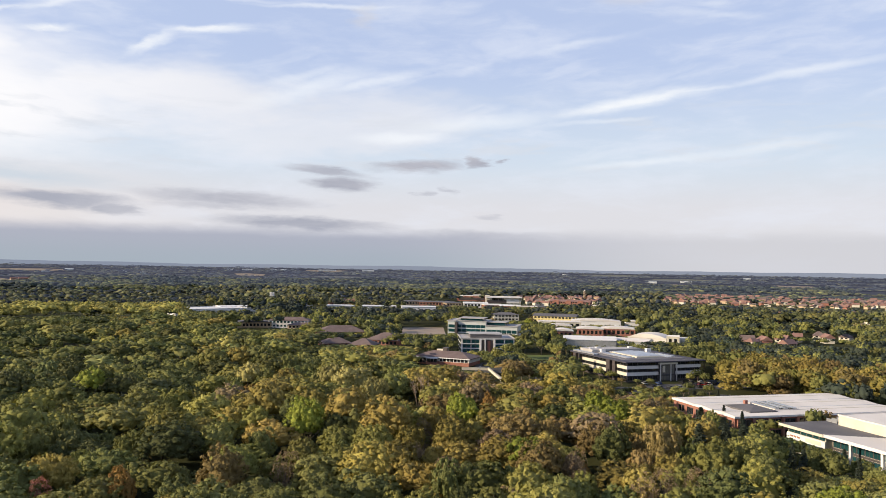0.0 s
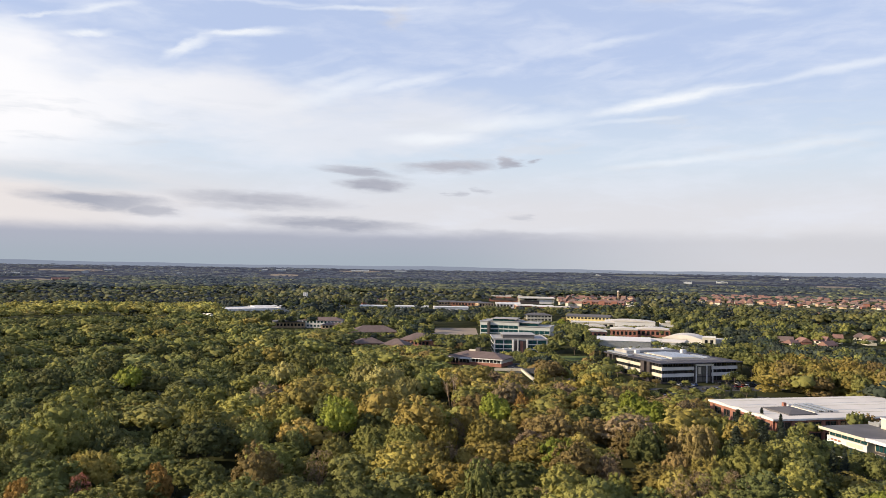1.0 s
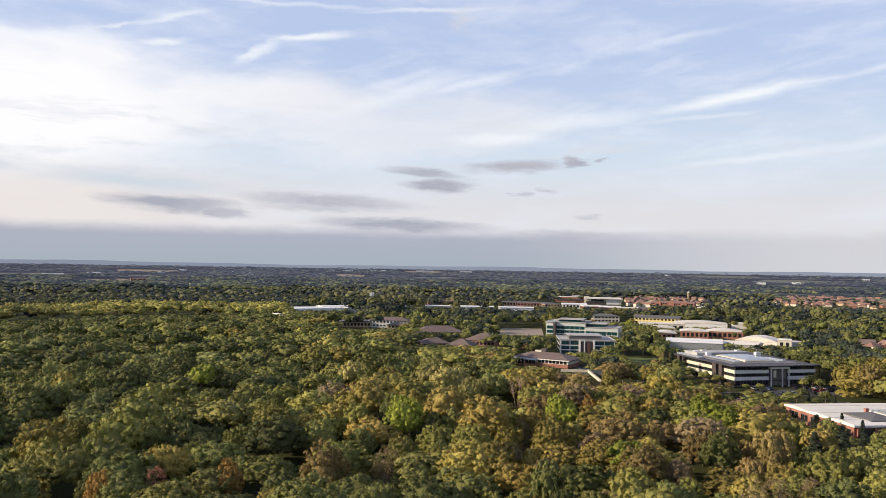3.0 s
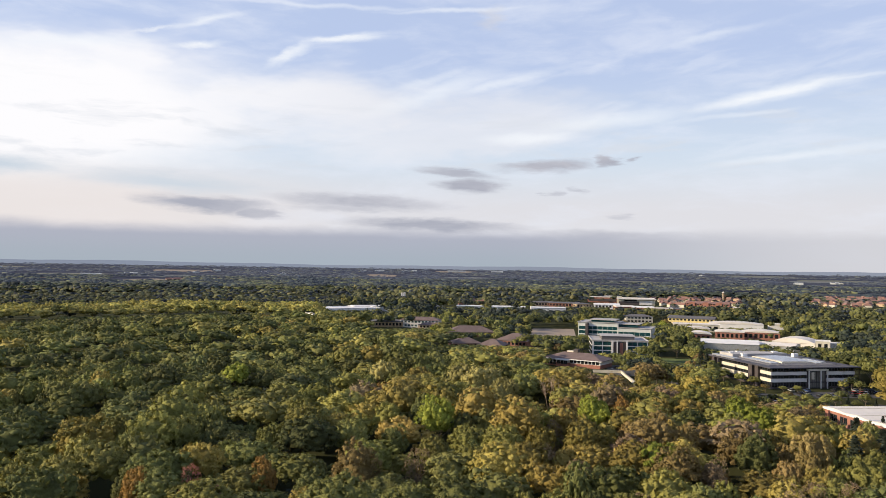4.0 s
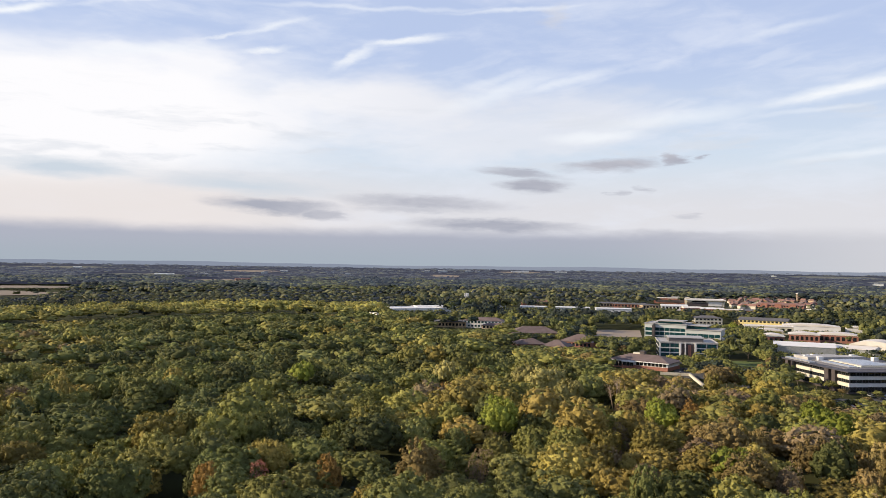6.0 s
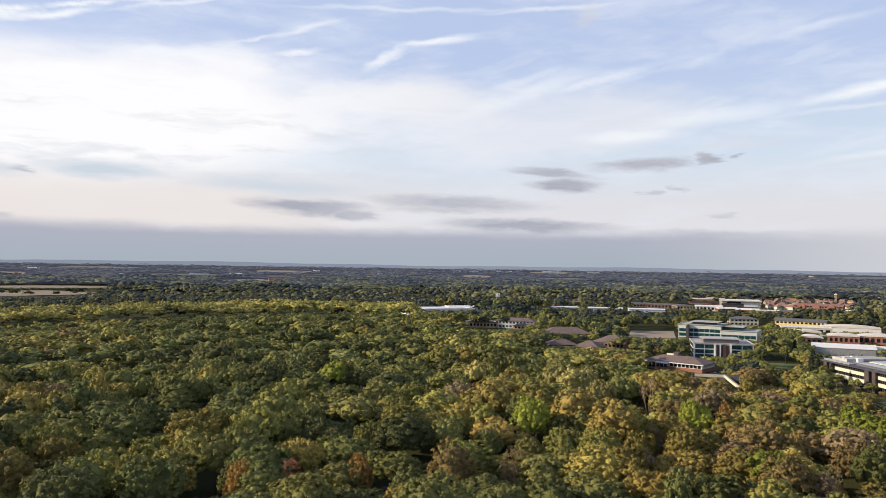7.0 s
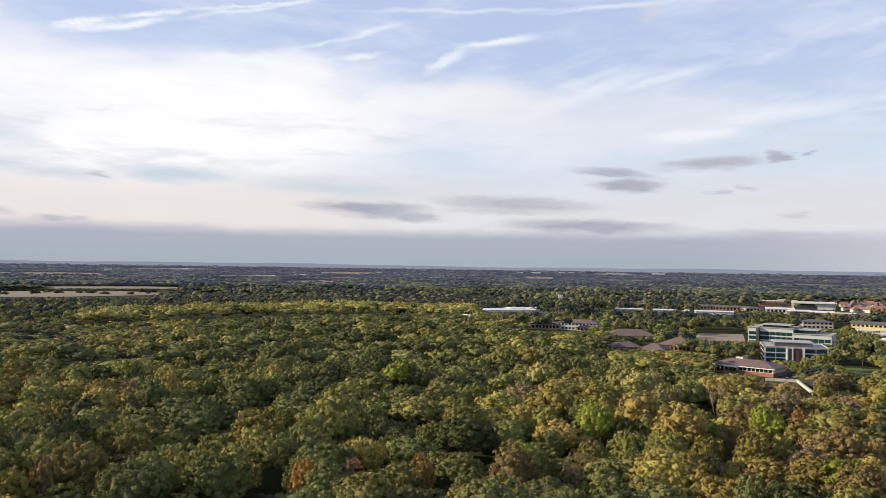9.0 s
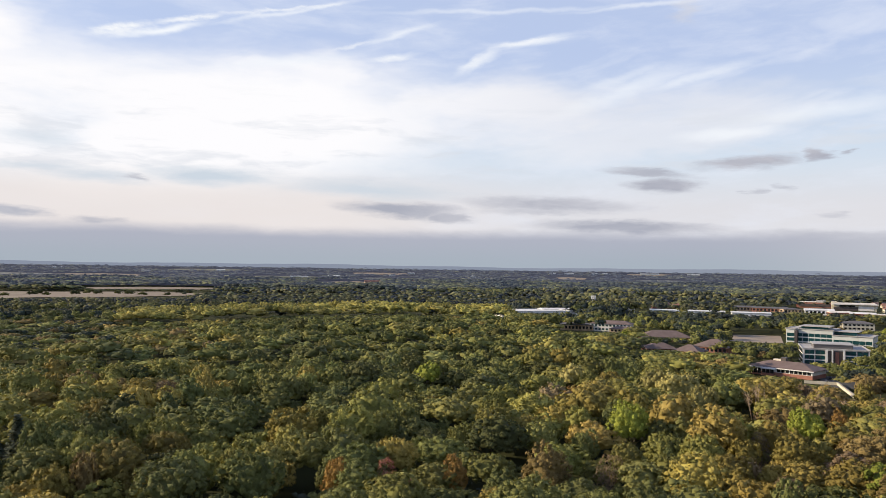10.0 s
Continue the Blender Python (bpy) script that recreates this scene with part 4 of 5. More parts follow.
for brg, far, tn in ((7.9, 1240, 10), (6.7, 1290, -15), (7.2, 1275, 35)):
    building("house", brg, far, 17, 10, 5.4, 4.2, tn, BRICK, RED_TILE, "hip", 2, "detached brick house under a red tiled roof", "house", 3.2)
building("factory", -4.6, 1380, 60, 40, 11.0, 0, 4, CREAM, PALE_ROOF, "flat", 0, "cream factory block with a dark base and white panels", "building", 6,
         bits=[("base", -0.2, 34.0, -0.2, 20, 0, 6.0, DARK_CLAD), ("loading_door", 35.0, 56.0, -0.3, 1.0, 0.5, 7.5, WHITE), ("canopy", -4, 62, -4, 0, 9.6, 11.2, WHITE),
               ("lift_tower", -3, 5, 2, 12, 0, 14.0, CREAM), ("glazing", 8, 30, -0.35, 0.5, 6.4, 8.8, GLASS)])
building("factory", -2.2, 1440, 56, 30, 9.5, 0, -4, BRICK, PALE_ROOF, "flat", 0, "brown brick factory under a pale flat roof", "building", 6,
         bits=[("glazing", 4, 52, -0.3, 0.5, 2.0, 7.0, DARK_CLAD), ("plant_room", 30, 44, 6, 16, 9.5, 12.5, MID_ROOF)])
for brg, far, w0, ev, tn, wm, rm, rf in ((-2.5, 1212, 38, 7, 3, WHITE, WHITE, "gable"), (0.6, 1250, 48, 6, -8, BRICK, GREY_ROOF, "gable"), (-0.9, 1235, 26, 6, 20, TAN_BRICK, GREY_ROOF, "hip"),
                                         (-3.8, 1180, 26, 6, 14, BRICK, PALE_ROOF, "gable"), (-5.0, 1165, 30, 6, -6, BRICK, WHITE, "gable"), (-6.2, 1130, 34, 7, 3, TAN_BRICK, PALE_ROOF, "flat"),
                                         (2.0, 1265, 30, 6, 10, TAN_BRICK, GREY_ROOF, "gable"), (-7.2, 1150, 22, 6, -12, BRICK, GREY_ROOF, "gable")):
    building("workshop", brg, far, w0, 22, ev, 1.8, tn, wm, rm, rf, 1, "workshop unit of the trading estate", "building", 5, group="workshops of the trading estate")
building("office_building", -8.3, 905, 50, 22, 7.4, 2.6, -9, surface("yellow_render", (0.62, 0.50, 0.20), (0.70, 0.58, 0.28), 0.8), GREY_ROOF, "gable", 2, "yellow rendered office under a grey pitched roof", "building", 4)
building("office_building", -4.8, 915, 30, 18, 7.4, 2.4, 10, CREAM, GREY_ROOF, "hip", 2, "cream office under a grey hipped roof", "building", 4)
building("warehouse", -8.7, 812, 44, 20, 7.0, 0, 4, CREAM, PALE_ROOF, "flat", 1, "low cream unit with a pale roof", "building", 6)
for brg, far, w0, d0, ev, hi, tn, wm in ((-11.3, 845, 52, 24, 6.6, 1.8, 2, WHITE), (-14.0, 860, 18, 14, 6, 1.4, 6, WHITE), (-9.0, 696, 17, 20, 6.6, 1.5, 4, BRICK),
                                        (-10.9, 730, 24, 20, 6.6, 1.4, 3, BRICK), (-12.9, 740, 31, 20, 6.8, 1.5, 2, BRICK), (-14.9, 676, 32, 24, 4.6, 3.4, -12, PALE_ROOF),
                                        (-17.4, 660, 18, 14, 5, 1.6, 4, WHITE), (-8.7, 765, 24, 16, 6.2, 1.4, 4, CREAM)):
    building("unit", brg, far, w0, d0, ev, hi, tn, wm, PALE_ROOF, "barrel", 1 if wm is BRICK else 0, "unit with a pale curved roof on the park", "building", 4, group="curved-roof units")
building("warehouse", -10.9, 612, 40, 24, 7.0, 2.2, 2, METAL, WHITE, "gable", 0, "metal shed under a white ridged roof", "building", 5)
building("warehouse", -13.7, 622, 28, 20, 6.4, 1.6, -14, METAL, PALE_ROOF, "gable", 0, "metal shed with a grey-white gable", "building", 5)
building("water_tank", -16.7, 652, 10, 9, 8.6, 0, 0, CREAM, WHITE, "flat", 1, "square cream tank house beside trees", "building", 5)
building("town_hall", -9.4, 1285, 66, 26, 9.5, 3.2, -8, BRICK, RED_TILE, "gable", 3, "large red brick hall with arched gables", "building", 4,
         bits=[("gable_front", x, x + 9, -1.2, 0.5, 0, 11.5, BRICK) for x in (6, 26, 46)])
building("church_tower", -10.45, 1560, 3.2, 3.2, 19, 2.5, 10, TAN_BRICK, PALE_ROOF, "hip", 4, "slender buff tower above red roofs", "tower", 3)
building("market_hall", -12.0, 1230, 34, 24, 6, 2.5, 10, TAN_BRICK, PALE_ROOF, "hip", 1, "hall with a pale hipped roof", "building", 5)

# red-roofed streets
house_rng = random.Random(5)
STREETS = ((-11.4, -5.6, 1320, 1700, 105), (-31.5, -16.2, 1480, 1900, 290), (-24.6, -21.4, 676, 720, 16), (-28.2, -24.4, 760, 800, 16), (-20.5, -17.5, 1150, 1350, 6), (-31, -22, 1000, 1300, 16))
for b0, b1, r0, r1, n in STREETS:
    for _ in range(n):
        brg, far = house_rng.uniform(b0, b1), math.sqrt(house_rng.uniform(r0 * r0, r1 * r1))
        p = polar(brg, far)
        if any((p.x - kx) ** 2 + (p.y - ky) ** 2 < (kr + 6) ** 2 for kx, ky, kr in FOOTPRINTS):
            continue
        wm, rm = house_rng.choice((BRICK, CREAM, TAN_BRICK, CREAM)), house_rng.choice((RED_TILE, RED_TILE, BROWN_TILE))
        building("house", brg, far, house_rng.uniform(8, 15), 8.0, 5.0, house_rng.uniform(2.6, 3.8), house_rng.choice((-25, 5, 60, -70)), wm, rm,
                 house_rng.choice(("gable", "gable", "hip")), 2 if far < 1250 else 0,
                 "%s house under a %s tiled roof in a leafy street" % ("brick" if wm is BRICK else "pale", "red" if rm is RED_TILE else "brown"), "house", 4.5,
                 group="houses of the estate")
# far farms and sheds
for brg, far, w0, h in ((15.4, 4100, 60, 8), (14.2, 4150, 90, 8), (12.0, 4200, 150, 9), (8.5, 4300, 180, 8), (5.5, 4350, 120, 8), (25.8, 3700, 60, 8), (27.2, 3300, 50, 8), (22.5, 3500, 60, 8), (31.5, 3000, 80, 8),
                        (34.0, 2900, 120, 7), (39.5, 3900, 70, 8), (44.5, 3600, 60, 8), (-9.0, 4300, 50, 8), (-15.2, 3050, 60, 8), (-17.5, 3200, 80, 8), (-21.5, 4000, 60, 8), (21.2, 3250, 45, 8), (35.5, 2500, 60, 6), (50.0, 4200, 80, 8)):
    building("barn", brg, far, w0 * 0.55, 30, h * 0.75, 1.5, 0, PALE_TEAL, PALE_TEAL, "gable", 0, "far pale farm shed among dark woods", "barn", group="far sheds")
for brg, far, w0 in ((28.4, 2350, 28), (27.8, 2380, 20), (29.0, 2340, 16), (25.7, 2420, 18), (36.8, 2250, 20), (38.0, 2400, 16)):
    building("farmhouse", brg, far, w0, 12, 6, 4.0, 10, TAN_BRICK, RED_TILE, "gable", 2, "far farmhouse under a red tiled roof", "house", 4)

# the lattice mast
mast_at = polar(12.42, 1120)
mast = thing("radio_mast", "grey steel lattice mast with pale aerials on top", "mast", Matrix.Translation(mast_at))
for sx, sy in ((-1.9, -1.9), (1.9, -1.9), (1.9, 1.9), (-1.9, 1.9)):
    v, f = tube([(sx, sy, 0), (sx * 0.75, sy * 0.75, 11), (sx * 0.6, sy * 0.6, 22.5)], (0.32, 0.28, 0.24), 5)
    new("leg", mesh_of("leg", v, f, METAL)).parent = mast
for k in range(7):
    z, q = 1.5 + k * 3.0, 1.85 - k * 0.12
    v, f = tube([(-q, -q, z), (q, -q, z + 2.6), (q, q, z)], (0.18, 0.18, 0.18), 4)
    new("brace", mesh_of("brace", v, f, METAL)).parent = mast
for a in range(6):
    panel("aerial", mast, WHITE, 2.7 * math.cos(a) - 0.5, 2.7 * math.cos(a) + 0.5, 2.7 * math.sin(a) - 0.4, 2.7 * math.sin(a) + 0.4, 18.2, 23.0, "white panel aerial")
panel("platform", mast, METAL, -3.0, 3.0, -3.0, 3.0, 17.8, 18.2)


# ---- roads, car parks, lawns and fields ----
def strip(name, points, width, z, material, label, category):
    """A road or path along some points."""
    p = np.asarray(points, float)
    d = np.gradient(p, axis=0)
    nrm = np.stack([-d[:, 1], d[:, 0]], -1) / np.linalg.norm(d, axis=1)[:, None] * width / 2
    bm = bmesh.new()
    up = [[bm.verts.new((*q, h)) for q in side] for side in (p + nrm, p - nrm) for h in (z,)]
    dn = [[bm.verts.new((*q, z - 0.4)) for q in side] for side in (p + nrm, p - nrm)]
    for i in range(len(p) - 1):
        bm.faces.new((up[0][i], up[0][i + 1], up[1][i + 1], up[1][i]))
        for s in (0, 1):
            bm.faces.new((up[s][i], up[s][i + 1], dn[s][i + 1], dn[s][i]))
    for q in p:
        FOOTPRINTS.append((q[0], q[1], width / 2 + 1.5))
    return tagged(part(name, bm, material, None, label), label, category, kind="structure")


def yard(name, corners, z, material, label, category, keep=True):
    if keep:
        c = np.asarray(corners, float)
        for u in np.linspace(0.1, 0.9, 5):
            for t in np.linspace(0.1, 0.9, 5):
                q = (c[0] * (1 - u) + c[1] * u) * (1 - t) + (c[3] * (1 - u) + c[2] * u) * t
                FOOTPRINTS.append((q[0], q[1], 0.10 * max(np.linalg.norm(c[1] - c[0]), np.linalg.norm(c[3] - c[0]))))
    return sheet(name, corners, z, material, label, category)


yard("car_park", [(112, 396), (172, 412), (164, 432), (106, 412)], 0.10, ASPHALT, "asphalt car park in front of the office", "car park")
yard("car_park", [(82, 366), (106, 372), (102, 398), (80, 392)], 0.10, ASPHALT, "asphalt car park beside low trees", "car park")
yard("car_park", [(-44, 700), (4, 706), (2, 792), (-38, 784)], 0.10, TAN_PAVING, "tan empty car park beside the glass office", "car park")
yard("car_park", [(118, 362), (172, 330), (200, 352), (140, 386)], 0.10, ASPHALT, "asphalt car park behind the warehouse", "car park", False)
yard("lawn", [(58, 520), (80, 524), (80, 552), (58, 548)], 0.12, GRASS, "mown green lawn between trees", "lawn")
yard("forecourt", [(12, 520), (50, 524), (52, 552), (14, 550)], 0.10, ASPHALT, "asphalt forecourt before the glass office", "car park")
yard("forecourt", [(20, 452), (36, 452), (40, 500), (22, 500)], 0.10, ASPHALT, "asphalt yard behind the lodge", "car park", False)
strip("road", [(30, 380), (42, 392), (56, 430), (66, 480), (84, 520), (90, 600), (120, 660)], 7.0, 0.14, ASPHALT, "narrow asphalt estate road between trees", "road")
strip("road", [(106, 400), (86, 404), (66, 440)], 6.5, 0.16, ASPHALT, "narrow asphalt estate road between trees", "road")
strip("road", [(172, 410), (210, 420), (260, 430)], 7.0, 0.14, ASPHALT, "estate road past the office", "road")
strip("pavement", [(58, 512), (82, 516), (110, 520)], 3.0, 0.2, PAVING, "pale footpath beside the lawn", "path")
garden_wall = thing("garden_wall", "pale capped wall round the lodge yard", "wall")
part("wall", boxes((12.7, 28.5, 462.2, 462.7, 0, 1.6)), CREAM, garden_wall)
part("wall", prism([(28.5, 462.5), (29.0, 462.5), (34.2, 411), (33.6, 411)], 0, 1.6), CREAM, garden_wall)
part("coping", prism([(28.3, 463), (29.2, 463), (34.4, 410.8), (33.4, 410.8)], 1.6, 1.75), PAVING, garden_wall)


def field(b0, b1, r0, r1, material, label):
    bs, rs = np.linspace(b0, b1, 14), np.linspace(r0, r1, 8)

    def spot(b, r):
        """Field edges wander and the corners are rounded off."""
        u, s = (b - b0) / (b1 - b0) * 2 - 1, (r - r0) / (r1 - r0) * 2 - 1
        q = 1 - 0.45 * abs(u) ** 3
        wob = 0.35 * noise.noise(Vector((b * 1.3, s, r0 * 0.01)))
        rr = (r0 + r1) / 2 + (r1 - r0) / 2 * (s * q + wob)
        return tuple(polar(b + 0.12 * (b1 - b0) * noise.noise(Vector((s * 1.5, b0, 2.0))), rr, rise(rr) + 0.8))

    v = np.array([spot(b, r) for r in rs for b in bs])
    f = np.array([(i * 14 + j, i * 14 + j + 1, (i + 1) * 14 + j + 1, (i + 1) * 14 + j) for i in range(7) for j in range(13)])
    for b in bs:
        for r in rs:
            q = polar(b, r)
            FOOTPRINTS.append((q.x, q.y, 0.6 * (r1 - r0) / 7 + 10))
    return tagged(new("field", mesh_of("field", v, f, material)), label, "field", kind="structure")


# far meadow green, greyed by haze painted into the base colour
MEADOW = surface("painted_haze_meadow", (0.085, 0.09, 0.068), (0.115, 0.12, 0.09), 0.95, 0.01, 0.3)
field(41.0, 64.0, 1430, 1690, STUBBLE, "pale stubble field beyond the wood")
field(39.8, 48.0, 1770, 1930, STUBBLE, "pale stubble strip behind a hedge")
field(23.5, 26.5, 1700, 1790, GRASS, "green meadow strip among woods")
for b0, b1, r0, r1, mt in ((29, 32, 2150, 2520, STUBBLE), (33, 38, 2700, 3100, MEADOW), (13, 15, 3100, 3500, STUBBLE), (45, 50, 2800, 3200, STUBBLE), (26, 30, 3500, 3900, STUBBLE),
                           (-6, -2, 2700, 3100, MEADOW), (-26, -23, 2700, 3100, STUBBLE), (7, 10, 4100, 4500, STUBBLE), (38, 43, 3900, 4300, MEADOW)):
    field(b0, b1, r0, r1, mt, "pale far field between dark woods" if mt is STUBBLE else "green far meadow between dark woods")
field(-18.0, -14.0, 2780, 2960, STUBBLE, "pale stubble strip among far woods")

# slate grey for the farthest fields: haze put into their colour
HAZY = surface("painted_haze_slate", (0.085, 0.095, 0.095), (0.12, 0.13, 0.128), 0.95, 0.004, 0.05)
land_rng = random.Random(21)
for _ in range(12):
    b0, r0 = land_rng.uniform(-33, 54), 1950 * (4300 / 1950) ** land_rng.random()
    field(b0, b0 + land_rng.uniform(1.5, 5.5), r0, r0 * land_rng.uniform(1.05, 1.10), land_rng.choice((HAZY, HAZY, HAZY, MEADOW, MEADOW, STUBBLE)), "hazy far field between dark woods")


# parked cars
CAR_PAINT = {"red": surface("red_car_paint", (0.45, 0.03, 0.03), (0.50, 0.05, 0.04), 0.3, spec=0.6), "white": surface("white_car_paint", (0.75, 0.75, 0.75), (0.8, 0.8, 0.8), 0.3, spec=0.6),
             "black": surface("black_car_paint", (0.02, 0.02, 0.022), (0.03, 0.03, 0.032), 0.25, spec=0.6), "silver": surface("silver_car_paint", (0.42, 0.43, 0.45), (0.5, 0.51, 0.53), 0.3, metal=0.5),
             "blue": surface("blue_car_paint", (0.03, 0.06, 0.16), (0.05, 0.08, 0.2), 0.3, spec=0.6)}
TYRE = surface("tyre_rubber", (0.02, 0.02, 0.02), (0.03, 0.03, 0.03), 0.9)
_cars = {}


def car(paint, x, y, z, turn):
    m = pose(x, y, z, 0, 0, turn)
    if paint in _cars:
        return copy_thing(_cars[paint], m)
    top = thing("car", "parked %s hatchback car on the asphalt" % paint, "car", m, "parked cars")
    bm = boxes((-2.1, 2.1, -0.88, 0.88, 0.3, 0.85))
    bmesh.ops.bevel(bm, geom=bm.edges[:], offset=0.12, segments=2, affect="EDGES")
    part("body", bm, CAR_PAINT[paint], top)
    bm = bmesh.new()
    lo = [bm.verts.new(c) for c in ((-1.75, -0.8, 0.84), (1.15, -0.8, 0.84), (1.15, 0.8, 0.84), (-1.75, 0.8, 0.84))]
    hi = [bm.verts.new(c) for c in ((-1.35, -0.62, 1.42), (0.35, -0.62, 1.42), (0.35, 0.62, 1.42), (-1.35, 0.62, 1.42))]
    bm.faces.new(lo), bm.faces.new(hi)
    for i in range(4):
        bm.faces.new((lo[i], lo[(i + 1) % 4], hi[(i + 1) % 4], hi[i]))
    part("cabin", bm, GLASS, top, "dark glazed cabin")
    part("roof", boxes((-1.33, 0.33, -0.6, 0.6, 1.42, 1.47)), CAR_PAINT[paint], top)
    for sx in (-1.3, 1.3):
        for sy in (-0.86, 0.86):
            v, f = tube([(sx, sy - 0.1, 0.32), (sx, sy, 0.32), (sx, sy + 0.1, 0.32)], (0.32, 0.32, 0.32), 12)
            new("wheel", mesh_of("wheel", v, f, TYRE, True)).parent = top
    _cars[paint] = top
    return top


for row, (x0, y0, dx, dy, n, tn) in enumerate(((114, 401, 2.75, 0.75, 19, 105), (112, 408, 2.75, 0.75, 19, 105), (110, 416, 2.75, 0.75, 17, 105), (84, 374, 2.7, 0.7, 7, 105), (83, 384, 2.7, 0.7, 7, 105), (132, 368, 2.5, -1.2, 14, 65), (138, 376, 2.5, -1.2, 14, 65))):
    for k in range(n):
        if house_rng.random() < 0.5:
            car(house_rng.choice(("white", "black", "silver", "black", "blue", "silver", "black")), x0 + dx * k, y0 + dy * k, 0.1, tn + house_rng.uniform(-2, 2))
for x, y, tn in ((91, 380, 20), (94.5, 382, 15), (139, 414, 30), (143, 415, 20)):
    car("red", x, y, 0.1, tn)
for x, y, tn in ((24, 470, 80), (27, 486, 85), (20, 530, 5), (30, 531, 5), (36, 531, 3)):
    car(house_rng.choice(("black", "silver", "white")), x, y, 0.1, tn)

# where the wood ends and the business park begins: bearing, distance
EDGE = np.array([(-60, 215), (-32, 225), (-24, 250), (-20, 272), (-16, 300), (-14, 375), (-10, 395), (-6, 385), (-4, 405), (-2, 450),
                 (2, 490), (4, 545), (8, 570), (11, 690), (15, 730), (19, 900), (30, 885), (45, 785), (60, 740), (80, 740)], float)
# camera sight lines to buildings and fields, kept clear of trees: from bearing, to bearing, distance, tangent of the
# dip
SIGHTS = np.array([(-19.2, -9.8, 505, .134), (-20, -13, 432, .146), (-5.5, -1.0, 560, .103), (-6, 0.2, 680, .081), (-2.6, 2.4, 482, .1225),
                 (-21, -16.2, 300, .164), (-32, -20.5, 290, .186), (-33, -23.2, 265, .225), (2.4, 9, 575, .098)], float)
SIGHTS2 = np.array([(9.6, 15, 750, .0785), (13.7, 18.3, 960, .0552), (0.2, 10, 1060, .0500), (-7, 2, 1150, .0430), (-11.6, -5.5, 1280, .0405),
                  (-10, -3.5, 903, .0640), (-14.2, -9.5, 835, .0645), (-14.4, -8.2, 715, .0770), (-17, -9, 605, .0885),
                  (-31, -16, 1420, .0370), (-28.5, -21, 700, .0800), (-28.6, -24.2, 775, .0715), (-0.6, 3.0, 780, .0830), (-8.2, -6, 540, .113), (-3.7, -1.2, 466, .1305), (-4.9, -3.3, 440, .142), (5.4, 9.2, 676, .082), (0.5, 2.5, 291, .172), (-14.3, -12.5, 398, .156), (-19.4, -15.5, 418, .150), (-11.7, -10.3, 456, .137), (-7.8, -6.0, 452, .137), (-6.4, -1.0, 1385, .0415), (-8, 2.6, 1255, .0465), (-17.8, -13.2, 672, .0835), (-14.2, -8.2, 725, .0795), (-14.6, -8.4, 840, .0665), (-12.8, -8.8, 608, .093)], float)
SIGHTS3 = np.array([(42, 60, 1425, .0402), (39.8, 48.5, 1760, .0318)], float)
SIGHTS = np.concatenate([SIGHTS, SIGHTS2, SIGHTS3])
_cells = {}
for kx, ky, kr in FOOTPRINTS:
    for ci in range(int((kx - kr) // 20), int((kx + kr) // 20) + 1):
        for cj in range(int((ky - kr) // 20), int((ky + kr) // 20) + 1):
            _cells.setdefault((ci, cj), []).append((kx, ky, kr))


def taken(x, y):
    return any((x - kx) ** 2 + (y - ky) ** 2 < kr * kr for kx, ky, kr in _cells.get((int(x // 20), int(y // 20)), ()))


def sight_cap(b, r):
    """How high a tree may grow at a bearing and distance without blocking the camera's view."""
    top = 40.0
    for b0, b1, far, dip in SIGHTS:
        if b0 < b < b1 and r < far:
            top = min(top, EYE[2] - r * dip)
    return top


def tint(species, rng, spread=0.2):
    a, b = SPECIES[species]
    q = rng.uniform(0, 1)
    f = math.exp(rng.normal(-0.05, spread))
    return [(p + (s - p) * q) * g * f for p, s, g in zip(a, b, rng.uniform(0.96, 1.04, 3))]


def kind_at(x, y, b, r, rng):
    """Which tree grows where: greener to the left, browner and more mixed to the right."""
    p = noise.noise(Vector((x / 48, y / 48, 3.0))) * 1.25 + rng.normal(0, 0.24)
    warm = 0.5 - 0.5 * math.tanh((b - 10) / 7)
    q = p + 0.72 * warm - 0.26
    if b > 38 and r > 270:
        q += 0.45
    elif (b > 24 and r > 330) or (b < -17 and r < 235):
        q -= 0.3
    elif 12 < b < 34 and r < 330:
        q += 0.20
    elif b >= 34 and r < 250:
        q += 0.42
    elif -22 < b < 7 and r < 290:
        q += 0.36 if b > -6 else 0.22
    if q > 1.05:
        return "birch" if rng.uniform() < 0.75 else "maple"
    if q > 0.86:
        return "beech"
    if q > 0.46:
        return "hornbeam"
    if q > 0.10:
        return "ash"
    if q < -1.12 and r < 250:
        return "lime"
    return "oak"


# trees that stand out: kind, bearing, distance, height
NOTABLE = [("lime", 9.8, 236, 22), ("willow", 8.1, 321, 21), ("willow", 5.9, 314, 21), ("willow", 4.8, 295, 20), ("ash", 4.9, 206, 20), ("ash", 19.7, 247, 19),
           ("willow", 13.9, 335, 20), ("maple", 22.3, 185, 16), ("birch", 11.2, 191, 16), ("maple", 15.7, 204, 15), ("birch", 1.2, 229, 16), ("cherry", 25.4, 162, 15),
           ("cherry", 27.2, 185, 15), ("maple", 30.9, 182, 16), ("beech", 15.6, 187, 18), ("pine", 51.8, 231, 19), ("pine", 53.2, 222, 18), ("lime", 24.4, 338, 19)]
